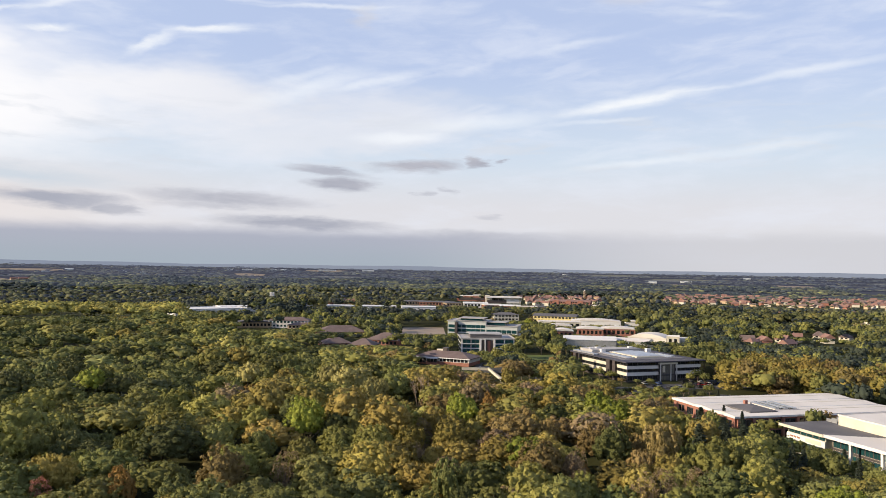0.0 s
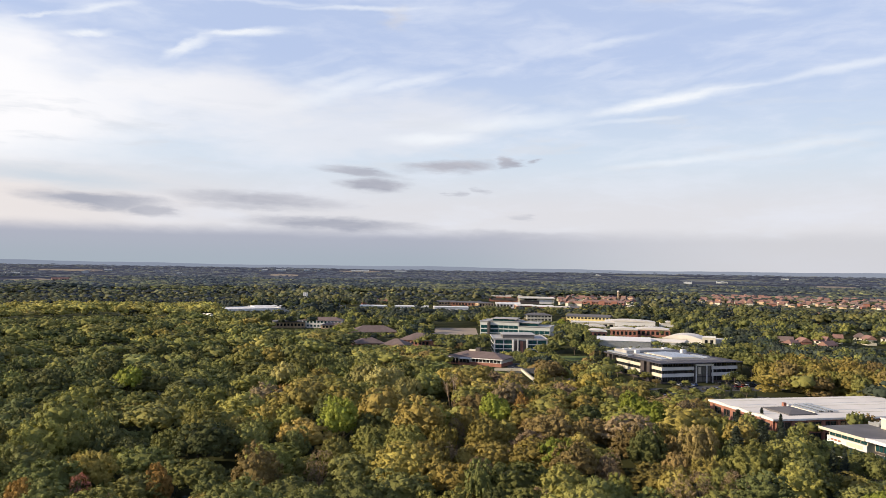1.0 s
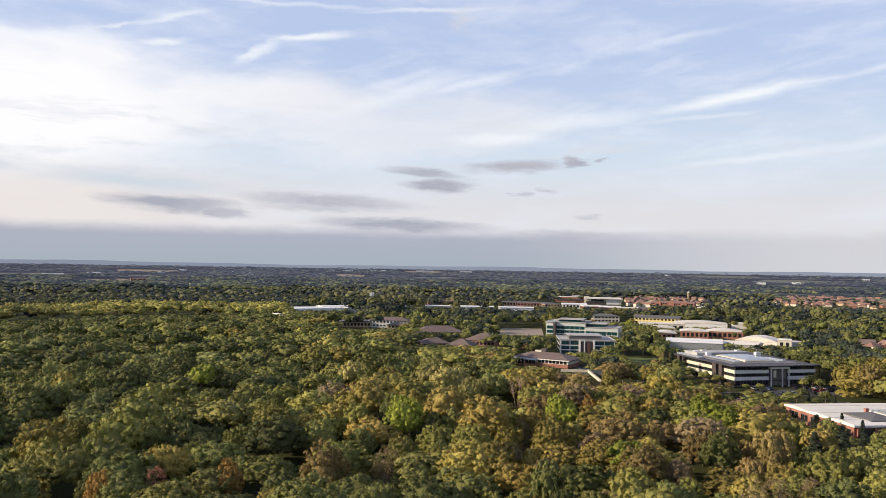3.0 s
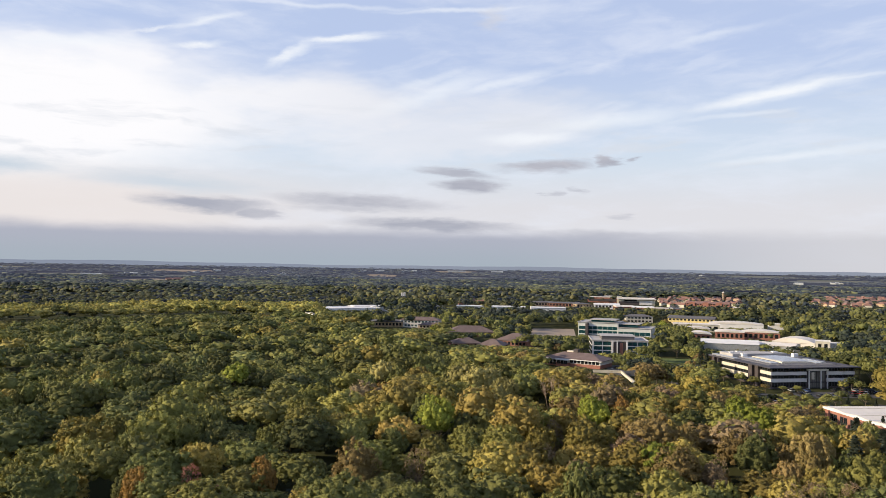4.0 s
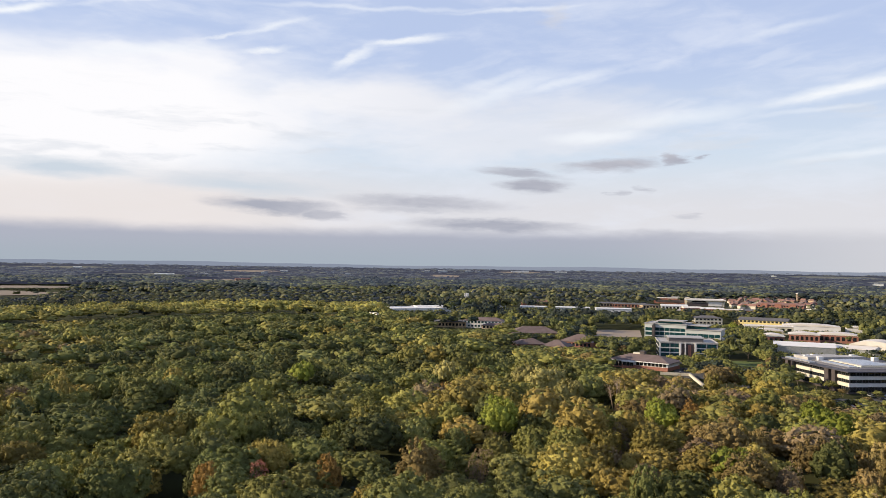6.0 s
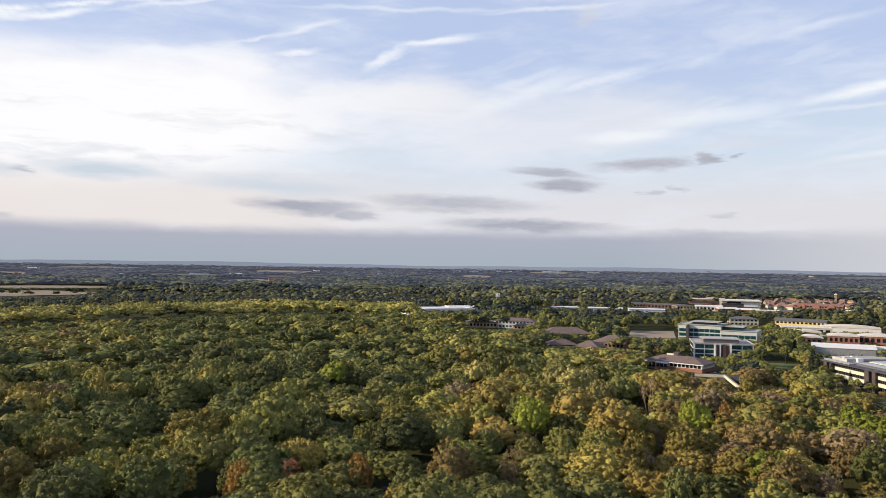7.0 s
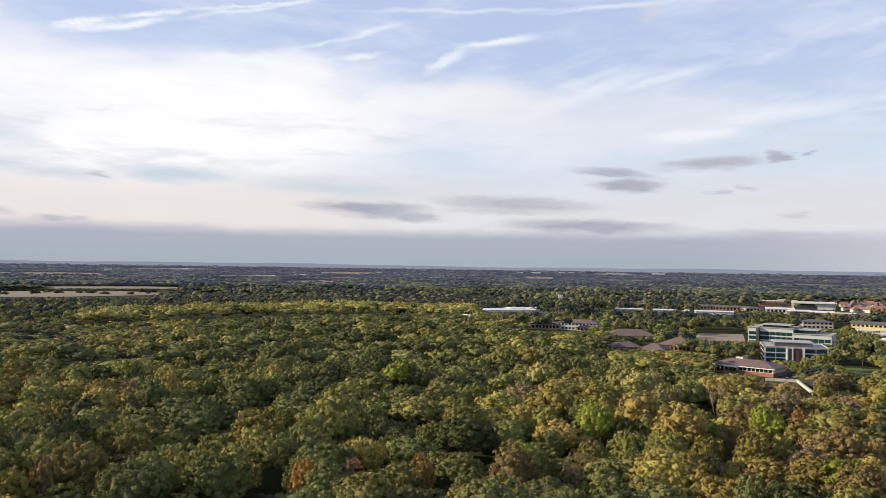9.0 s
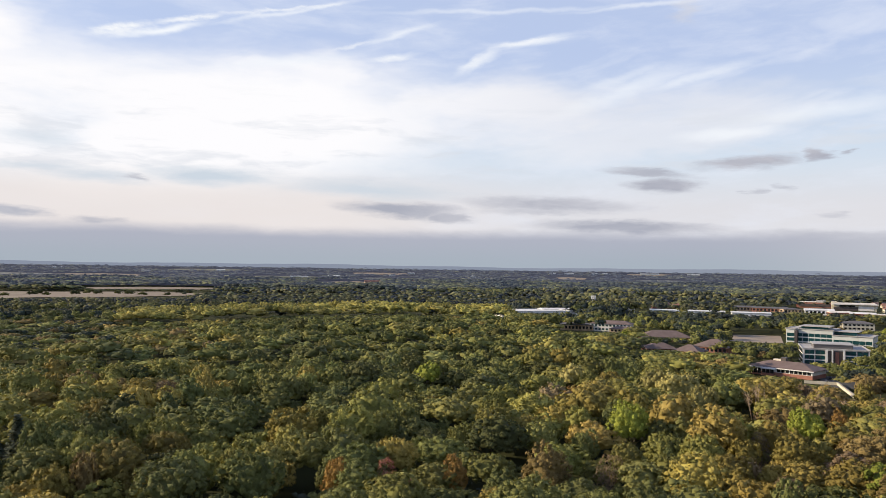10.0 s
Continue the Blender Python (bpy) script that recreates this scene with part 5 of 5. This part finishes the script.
NOTABLE += [("lime", -27.7, 183, 17), ("birch", -10.0, 195, 16), ("birch", -16.3, 184, 16), ("birch", -18.6, 189, 16), ("maple", -3.7, 278, 16), ("lime", -11.7, 274, 20), ("lime", -12.9, 270, 18),
            ("oak", -12.6, 218, 19), ("birch", -5.5, 159, 16), ("birch", -14.8, 174, 16), ("beech", -7.5, 195, 19), ("ash", -19.7, 209, 19), ("ash", -22.6, 194, 17),
            ("lime", -1.7, 263, 19), ("lime", -6.7, 198, 19), ("pine", -18.6, 236, 16), ("pine", -20.4, 240, 16)]
NOTABLE += [("ash", -17.6, 254, 17), ("pine", -21.5, 247, 15), ("oak", -6.0, 473, 10), ("ash", -5.3, 458, 10), ("pine", -8.0, 586, 13), ("oak", -8.5, 539, 13),
            ("lime", 10.1, 651, 12), ("beech", -3.7, 779, 12), ("lime", -6.4, 780, 12), ("willow", 7.0, 312, 20)]
# smaller trees round the offices and yards: bearing, distance, height
PARK = [(-5.2, 511, 12), (-4.1, 489, 11), (-6.0, 426, 10), (-7.1, 398, 10), (-8.1, 386, 11), (-9.1, 432, 10), (-8.5, 577, 13), (-10.7, 391, 9),
        (-11.6, 377, 9), (-9.6, 369, 10), (-12.8, 350, 8), (-7.5, 347, 9), (-15.2, 380, 5), (-16.1, 378, 5), (-14.3, 353, 6), (-5.0, 385, 9), 
        (-9.5, 408, 10), (-14.9, 337, 7), (-17.8, 404, 6), (-20.4, 456, 9), (-21.1, 448, 9)]
PARK += [(-21.8, 444, 9), (-22.6, 434, 9), (-19.8, 368, 8), (3.4, 516, 9), (2.6, 558, 9), (0.9, 550, 8), (0.3, 562, 9), (-0.8, 563, 7), (3.8, 716, 10), (9.4, 654, 9), (-26.7, 264, 8),
         (-27.7, 257, 9), (-25.7, 244, 10), (-28.7, 248, 9), (-22.6, 271, 8), (-16.6, 462, 11), (-19.6, 502, 13), (-3.7, 716, 9), (-6.0, 726, 9), (-6.6, 845, 10), (-7.4, 559, 11), (-6.2, 566, 10),
         (-18.6, 282, 10), (-20.0, 274, 10), (-21.5, 272, 9)]
PARK += [(-13.6, 384, 5), (-14.6, 396, 5), (-15.8, 392, 5), (-17.0, 396, 5), (-18.2, 398, 5), (-19.2, 400, 6), (-13.2, 362, 6), (-15.5, 360, 6), (-16.9, 358, 6), (-18.2, 362, 6), (-19.2, 345, 7), (-16.2, 345, 6), (-17.6, 338, 7)]
PARK += [(-24.6, 252, 10), (-26.0, 250, 11), (-27.2, 243, 11), (-28.6, 236, 11), (-29.8, 232, 11), (-30.6, 226, 12), (-25.3, 240, 12)]
PARK += [(-6.6, 412, 10), (-7.6, 424, 10), (-8.6, 404, 10), (-8.3, 445, 10), (-5.4, 402, 10), (-10.2, 375, 9), (-6.4, 450, 10), (-5.7, 488, 11), (-4.8, 530, 10), (-8.9, 490, 11), (-9.4, 520, 11)]
# small round trees in the car park behind the warehouse
PARK += [(-19.2 - 0.8 * k, 352 + 10 * math.sin(k * 1.9), 5.0 + 1.5 * math.sin(k * 2.7)) for k in range(9)]
# low round trees along the office drive
PARK += [(-11.9 - 0.62 * k, 386 + 7 * math.sin(k * 2.3), 4.6 + 1.2 * math.sin(k * 1.7)) for k in range(12)]
PARK += [(-20.2, 306, 11), (-19.4, 300, 10), (-18.6, 296, 8), (-21.4, 296, 11), (-22.3, 268, 13), (-23.2, 262, 12), (-21.0, 262, 11), (-24.0, 256, 9)]
NOTABLE += [("pine", -18.7, 272, 15), ("oak", -19.4, 266, 15), ("pine", -20.2, 262, 14), ("oak", -20.9, 258, 13), ("pine", -21.6, 262, 12), ("pine", -17.9, 278, 12)]
NOTABLE += [("oak", -17.3, 498, 15), ("oak", -18.1, 488, 16), ("oak", -18.9, 480, 15), ("pine", -17.0, 482, 13), ("oak", -19.5, 470, 15), ("oak", -18.5, 505, 17), ("pine", -9.0, 470, 14), ("pine", -9.4, 455, 14), ("ash", -8.6, 500, 13)]
PARK += [(-12.5, 428, 7), (-11.6, 436, 7.5), (-10.5, 447, 8), (-9.7, 462, 9), (-13.2, 420, 4.5), (-14.3, 424, 3.6), (-15.2, 428, 3.6), (-17.9, 440, 6), (-18.4, 446, 8), (-18.9, 438, 7)]
_taken_by = []
for k, (kd, b, r, h) in enumerate(NOTABLE):
    x, y, _z = polar(b, r)
    wide = {"cherry": 0.62, "birch": 0.85, "maple": 0.62, "pine": 1.5}.get(kd, 1.0) * min(1.0, h / 17)
    tree(kd, k, x, y, 0.0, wide, h / 18.0, (k * 47) % 360, "trees that stand out", r > 300)
    _taken_by.append((x, y, 3.2 + 2.6 * wide))
    _taken_by.append((x * (1 - 10 / r), y * (1 - 10 / r), 4.5))
for k, (b, r, h) in enumerate(PARK):
    x, y, _z = polar(b, r)
    kd = ("oak", "ash", "oak", "oak", "oak", "beech", "oak")[k % 7] if not -30 < b < -18 else ("oak", "oak", "pine")[k % 3]
    tree(kd, k + 3, x, y, 0.0, 0.24 + h / 26, h / 18.0, (k * 71) % 360, "trees of the business park", r > 300)
    _taken_by.append((x, y, 3.0))

# a bare dead tree in the wood
_bx, _by, _z = polar(1.5, 293)
dead = thing("dead_tree", "bare pale dead tree with upswept branches", "tree", pose(_bx, _by, 0))
_tips = [np.array([math.cos(a) * q, math.sin(a) * q, h]) for a, q, h in ((0.2, 3.4, 17), (1.3, 2.2, 19), (2.4, 3.6, 16), (3.3, 2.6, 18.5), (4.2, 3.8, 15), (5.3, 2.4, 19), (0.8, 1.0, 20), (5.9, 4.2, 14))]
_v, _f = limbs(rng, _tips, 6.0, 0.62, 6)
new("trunk", mesh_of("trunk", _v, _f, DEADWOOD, True)).parent = dead
for tip in _tips:
    _v, _f = limbs(rng, [rng.normal(0, 1.3, 3) + np.array([0, 0, 2.4]) for _ in range(9)], 0.3, 0.15, 4)
    twig = new("branch", mesh_of("branch", _v, _f, DEADWOOD, True))
    twig.parent, twig.location = dead, tip * 0.86
_taken_by.append((_bx, _by, 6.0))
# rides and glades, where the canopy dips: from x, y to x, y, half width
RIDES = [(*polar(48.0, 165)[:2], *polar(37.5, 225)[:2], 7.0), (*polar(37.5, 225)[:2], *polar(33.0, 300)[:2], 6.0), (*polar(44.0, 300)[:2], *polar(38.0, 330)[:2], 9.0),
         (*polar(27.0, 215)[:2], *polar(23.5, 240)[:2], 7.0), (*polar(14.0, 205)[:2], *polar(11.5, 215)[:2], 7.0), (*polar(2.5, 255)[:2], *polar(3.2, 285)[:2], 8.0), (*polar(-9.0, 222)[:2], *polar(-13.5, 200)[:2], 6.0)]


def ride(x, y):
    for x0, y0, x1, y1, hw in RIDES:
        t = max(0.0, min(1.0, ((x - x0) * (x1 - x0) + (y - y0) * (y1 - y0)) / ((x1 - x0) ** 2 + (y1 - y0) ** 2)))
        if math.hypot(x - x0 - t * (x1 - x0), y - y0 - t * (y1 - y0)) < hw:
            return True
    return False


# trees are sown at random, each keeping its own room
near_rows, close_rows, mid_rows, small_rows = [], [], [], []
sown = {}


def room(x, y, reach):
    """Whether a crown of that reach finds room here; neighbouring crowns may overlap a little."""
    ci, cj = int(x // 15), int(y // 15)
    for i in (ci - 1, ci, ci + 1):
        for j in (cj - 1, cj, cj + 1):
            for px, py, pr in sown.get((i, j), ()):
                if (x - px) ** 2 + (y - py) ** 2 < (0.70 * (reach + pr)) ** 2:
                    return False
    sown.setdefault((ci, cj), []).append((x, y, reach))
    return True


for size_lo, size_hi, tries in ((0.92, 1.30, 5200), (0.66, 0.92, 9000), (0.45, 0.66, 9000)):
    for _ in range(tries):
        b, r = rng.uniform(-33, 58), math.sqrt(rng.uniform(118 ** 2, 905 ** 2))
        if r > np.interp(b, EDGE[:, 0], EDGE[:, 1]) or (size_hi < 0.65 and r > 420):
            continue
        x, y, _z = polar(b, r)
        wide = rng.uniform(size_lo, size_hi)
        if taken(x, y) or any((x - kx) ** 2 + (y - ky) ** 2 < kr * kr for kx, ky, kr in _taken_by) or not room(x, y, 6.2 * wide * (1.0 if r < 420 else 1.1)):
            continue
        h = rng.normal(14.2, 1.6) + 5.0 * (wide - 0.6) + 4.2 * noise.noise(Vector((x / 30, y / 30, 0))) + 4.8 * noise.noise(Vector((x / 85, y / 85, 7.0)))
        h = min(h, sight_cap(b, r) * rng.uniform(0.85, 1.0))
        if ride(x, y):
            h *= rng.uniform(0.68, 0.82)
        if h < 4.5:
            continue
        wide *= min(1.0, 0.45 + h / 22)
        k = kind_at(x, y, b, r, rng)
        if b > 18.5 and r > np.interp(b, EDGE[:, 0], EDGE[:, 1]) - 105 and b < 46:
            k = "poplar" if noise.noise(Vector((x / 45, y / 45, 4.0))) + rng.normal(0, 0.15) > -0.25 else "ash" if rng.uniform() < 0.6 else "oak"
            h, wide = rng.uniform(18, 22.5) + 5 * noise.noise(Vector((x / 70, y / 70, 9.0))), wide * rng.uniform(1.2, 1.6)
        elif b > 18.5 and r > np.interp(b, EDGE[:, 0], EDGE[:, 1]) - 230 and b < 46:
            h = min(h, 11.5) if r < np.interp(b, EDGE[:, 0], EDGE[:, 1]) - 150 else rng.uniform(11.5, 13.8)
        elif b > 45 and r > 480:
            k, h = rng.choice(["pine", "beech", "oak", "oak", "oak"]), min(h, rng.uniform(8, 13))
        row = [x, y, 0.0, wide, h / 18.0, rng.uniform(0, 6.28), rng.integers(0, 60)]
        if r < 165 and -32 < b < 55:
            near_rows.append((row, k))
        elif r < 232 and -33 < b < 56 and r > 150:
            close_rows.append(row + tint(k, rng))
        elif r < 390:
            mid_rows.append(row + tint(k, rng))
        else:
            small_rows.append(row + tint(k, rng))
for row, k in near_rows:
    tree(k, int(row[6]), row[0], row[1], 0.0, row[3], row[4], math.degrees(row[5]))
wood("woodland", close_rows, CLOSE, "mixed green and olive woodland canopy in low evening sun")
wood("woodland", mid_rows, MIDDLE, "mixed green and olive woodland canopy in low evening sun")
wood("woodland", small_rows, CUSHION, "mixed green and olive woodland canopy in low evening sun")

# holly, hazel and saplings in the gaps under the canopy
scrub = []
for _ in range(9000):
    b, r = rng.uniform(-34, 57), math.sqrt(rng.uniform(122 ** 2, 430 ** 2))
    if r > np.interp(b, EDGE[:, 0], EDGE[:, 1]):
        continue
    x, y, _z = polar(b, r)
    h, wide = rng.uniform(6.5, 10.5), rng.uniform(0.42, 0.62)
    if ride(x, y):
        h *= 0.8
    h = min(h, sight_cap(b, r))
    if taken(x, y) or h < 3.0 or not room(x, y, 3.0):
        continue
    scrub.append([x, y, 0.0, wide, h / 18.0, rng.uniform(0, 6.28), rng.integers(0, 60)] + tint(rng.choice(["oak", "oak", "ash", "pine", "beech"]), rng, 0.2))
wood("understorey", scrub, UNDER, "saplings and shrubs in the gaps of the wood", "shrubs")

# trees of the park, the gardens and the country beyond, in belts and copses
autumn_row, belt, row_trees, outer, country, backdrop, horizon, beyond = [], [], [], [], [], [], [], []
for tries, r0, r1 in ((3600, 215, 520), (4200, 520, 850), (8000, 850, 1750)):
    for _ in range(tries):
        b, r = rng.uniform(-32.5, 56), math.sqrt(rng.uniform(r0 ** 2, r1 ** 2))
        if r < np.interp(b, EDGE[:, 0], EDGE[:, 1]) + 5:
            continue
        x, y, z = polar(b, r)
        autumn = -40 < b < -19.6 and 392 < r < np.interp(b, (-32, -25, -19.6), (440, 462, 492))
        if noise.noise(Vector((x / 70, y / 70, 5.0))) + rng.normal(0, 0.25) < -0.42 and not autumn:
            continue
        town = (-31.5 < b < -15.8 and 1380 < r) or (-11.8 < b < -5.2 and 1240 < r)
        drive = -27 < b < -18.0 and 318 < r < 386
        if (town and rng.uniform() < 0.5) or (drive and rng.uniform() < 0.6):
            continue
        h = rng.uniform(3.0, 6.0) if drive else rng.uniform(5.0, 9.0) if town else rng.uniform(13, 17.5) if autumn else rng.uniform(8, 16) if r < 850 else rng.uniform(8, 14) if b > 17 else rng.uniform(11, 19)
        h = min(h, sight_cap(b, r) * rng.uniform(0.75, 1.0))
        if h < 2.5 or taken(x, y) or any((x - kx) ** 2 + (y - ky) ** 2 < kr * kr for kx, ky, kr in _taken_by):
            continue
        copse = noise.noise(Vector((x / 120, y / 120, 8.0)))
        if r > 850 and not town:
            h = min(h * (1 + 0.5 * copse), sight_cap(b, r))
        k = rng.choice(["hornbeam", "hornbeam", "hornbeam", "beech", "ash"] if autumn else ["oak", "pine", "pine"] if (0 < b < 19 and 820 < r < 1040) or (b < -17 and 485 < r < 700) else ["oak", "oak", "pine"] if b > 17 else ["oak", "oak", "oak", "oak", "ash", "beech", "pine", "pine"] if r < 520 else ["oak", "oak", "oak", "oak", "oak", "pine", "ash", "pine"])
        # past 850 m shade and haze are painted into the tint: darker, bluer
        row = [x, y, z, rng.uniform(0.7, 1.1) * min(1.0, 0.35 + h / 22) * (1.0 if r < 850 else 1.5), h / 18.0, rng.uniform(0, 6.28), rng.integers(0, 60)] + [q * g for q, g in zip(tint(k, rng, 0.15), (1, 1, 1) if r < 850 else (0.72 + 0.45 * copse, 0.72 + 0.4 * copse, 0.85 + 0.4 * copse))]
        # more blue haze painted in past 1100 m
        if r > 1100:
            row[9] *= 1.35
        if autumn:
            row[7:] = [q * 0.88 for q in row[7:]]
        if autumn and r < 432:
            autumn_row.append([*row[:3], row[3] * 1.05, row[4] * 0.58, row[5] + 1.0, row[6] + 3, *row[7:]])
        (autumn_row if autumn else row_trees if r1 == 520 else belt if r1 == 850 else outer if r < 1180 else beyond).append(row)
wood("park_trees", autumn_row, MIDDLE, "close row of bronze and olive autumn trees", "trees")
wood("park_trees", row_trees, SMALL, "green and bronze trees round the business park", "trees")
wood("park_trees", belt, SMALL, "belts of dark green trees between buildings", "trees")
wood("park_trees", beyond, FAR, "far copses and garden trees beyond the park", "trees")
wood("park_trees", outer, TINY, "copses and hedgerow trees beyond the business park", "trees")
for k in range(40000):
    b, r = rng.uniform(-33, 56), 1650 * ((4900 if k % 2 else 2700) / 1650) ** rng.uniform(0, 1)
    x, y, z = polar(b, r)
    if noise.noise(Vector((x / 260, y / 260, 1.0))) + rng.normal(0, 0.12) < (-0.45 if r < 1900 else -0.25) or taken(x, y):
        continue
    h = min(rng.uniform(4, 8) if -31.5 < b < -15.8 and r < 2100 else rng.uniform(8, 15) if r < 2600 else rng.uniform(5, 10), sight_cap(b, r))
    if h < 2.5:
        continue
    # cloud shade and haze painted into the tint: darker, bluer with distance
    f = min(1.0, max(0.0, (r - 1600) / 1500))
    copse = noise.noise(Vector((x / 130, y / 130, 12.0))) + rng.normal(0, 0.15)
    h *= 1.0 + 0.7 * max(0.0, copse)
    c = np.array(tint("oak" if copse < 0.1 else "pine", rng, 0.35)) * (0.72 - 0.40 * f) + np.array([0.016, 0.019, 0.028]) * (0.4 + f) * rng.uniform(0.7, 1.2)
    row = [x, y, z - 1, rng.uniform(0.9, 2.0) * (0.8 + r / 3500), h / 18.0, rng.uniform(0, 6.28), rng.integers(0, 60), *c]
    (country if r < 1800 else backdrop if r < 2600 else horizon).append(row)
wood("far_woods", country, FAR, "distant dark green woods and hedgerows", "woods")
wood("backdrop_woods", backdrop, FAR, "woods out to the horizon, painted blue-green for haze", "backdrop", material=LEAF_FAR_HAZE, kind="structure")
wood("backdrop_woods", horizon, FAR, "woods along the horizon, painted slate-blue for haze", "backdrop", material=LEAF_HORIZON_HAZE, kind="structure")

# screens of trees along the fronts of the long sheds
screen = []
for b0, b1, r0, r1, h in ((18.9, 14.0, 930, 975, 8.6), (21.6, 18.8, 950, 925, 8.2), (21.4, 18.9, 940, 915, 8.2), (9.0, 2.6, 1052, 1052, 8.0), (2.9, 0.4, 1022, 1022, 7.4), (-8.4, -14.2, 818, 826, 4.2), (-9.2, -13.6, 706, 712, 2.6), (-9.2, -12.6, 596, 596, 2.8), (12.5, 9.6, 738, 736, 3.6)):
    n = int(abs(b1 - b0) * 0.01745 * r0 / 5.5)
    for i in range(n):
        f = (i + rng.uniform(-0.3, 0.3)) / n
        x, y, z = polar(b0 + (b1 - b0) * f, r0 + (r1 - r0) * f + rng.uniform(-6, 3))
        if rng.uniform() < 0.85:
            hh = h * rng.uniform(0.75, 1.06)
            screen.append([x, y, z, rng.uniform(0.45, 0.8), hh / 18, rng.uniform(0, 6.28), rng.integers(0, 60)] + tint(rng.choice(["oak", "pine", "oak"]), rng, 0.15))
wood("screen_trees", screen, SMALL, "dark screens of trees along the long sheds", "trees")
# round hedgerow trees before the stubble field, and the hedge behind it
hedge = []
for b in (53.6, 53.0, 51.5, 51.1, 50.6, 48.9, 48.2, 47.6, 46.2, 45.5, 44.8, 43.2, 42.4, 41.6, 54.8, 55.6):
    x, y, z = polar(b + rng.uniform(-0.2, 0.2), rng.uniform(1385, 1415))
    hedge.append([x, y, z - 1.0, rng.uniform(1.1, 2.0), rng.uniform(13.0, 19.0) / 18, rng.uniform(0, 6.28), rng.integers(0, 60)] + [0.5 * q for q in tint("oak", rng, 0.1)])
for b in np.arange(40.0, 57.0, 0.22):
    x, y, z = polar(b + rng.uniform(-0.1, 0.1), 1705 + rng.uniform(-8, 8))
    hedge.append([x, y, z - 1.0, rng.uniform(0.5, 0.9), rng.uniform(2.5, 6.5) / 18, rng.uniform(0, 6.28), rng.integers(0, 60)] + [0.45 * q for q in tint("oak", rng, 0.1)])
wood("hedge_trees", hedge, SMALL, "round dark hedgerow trees along a stubble field", "trees")

# the blue hills on the horizon: near-black base, haze painted on as a pale glow
HILL = surface("far_hills_haze_glow", (0.02, 0.02, 0.02), (0.03, 0.03, 0.03), 1.0, 0.002, 0.02, spec=0.0)
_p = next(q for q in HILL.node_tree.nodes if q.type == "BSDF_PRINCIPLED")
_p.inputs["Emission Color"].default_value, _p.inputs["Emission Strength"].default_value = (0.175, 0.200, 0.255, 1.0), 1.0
_b = np.linspace(-75, 95, 341)
_top = 60.0 + 4945 * np.radians(0.10 + 0.035 * np.sin(_b * 0.21 + 1) + 0.02 * np.sin(_b * 0.63) + 0.008 * np.sin(_b * 2.3))
_v = np.array([tuple(polar(b, 4945, z)) for b, t in zip(_b, _top) for z in (30.0, t)] + [tuple(polar(b, 4985, 30.0)) for b in _b])
_f = np.array([(2 * i, 2 * i + 2, 2 * i + 3, 2 * i + 1) for i in range(340)] + [(2 * i + 1, 2 * i + 3, 682 + i + 1, 682 + i) for i in range(340)])
tagged(new("backdrop_hills", mesh_of("backdrop_hills", _v, _f, HILL, True)), "hills along the horizon, glowing pale blue for haze", "hills", kind="structure")
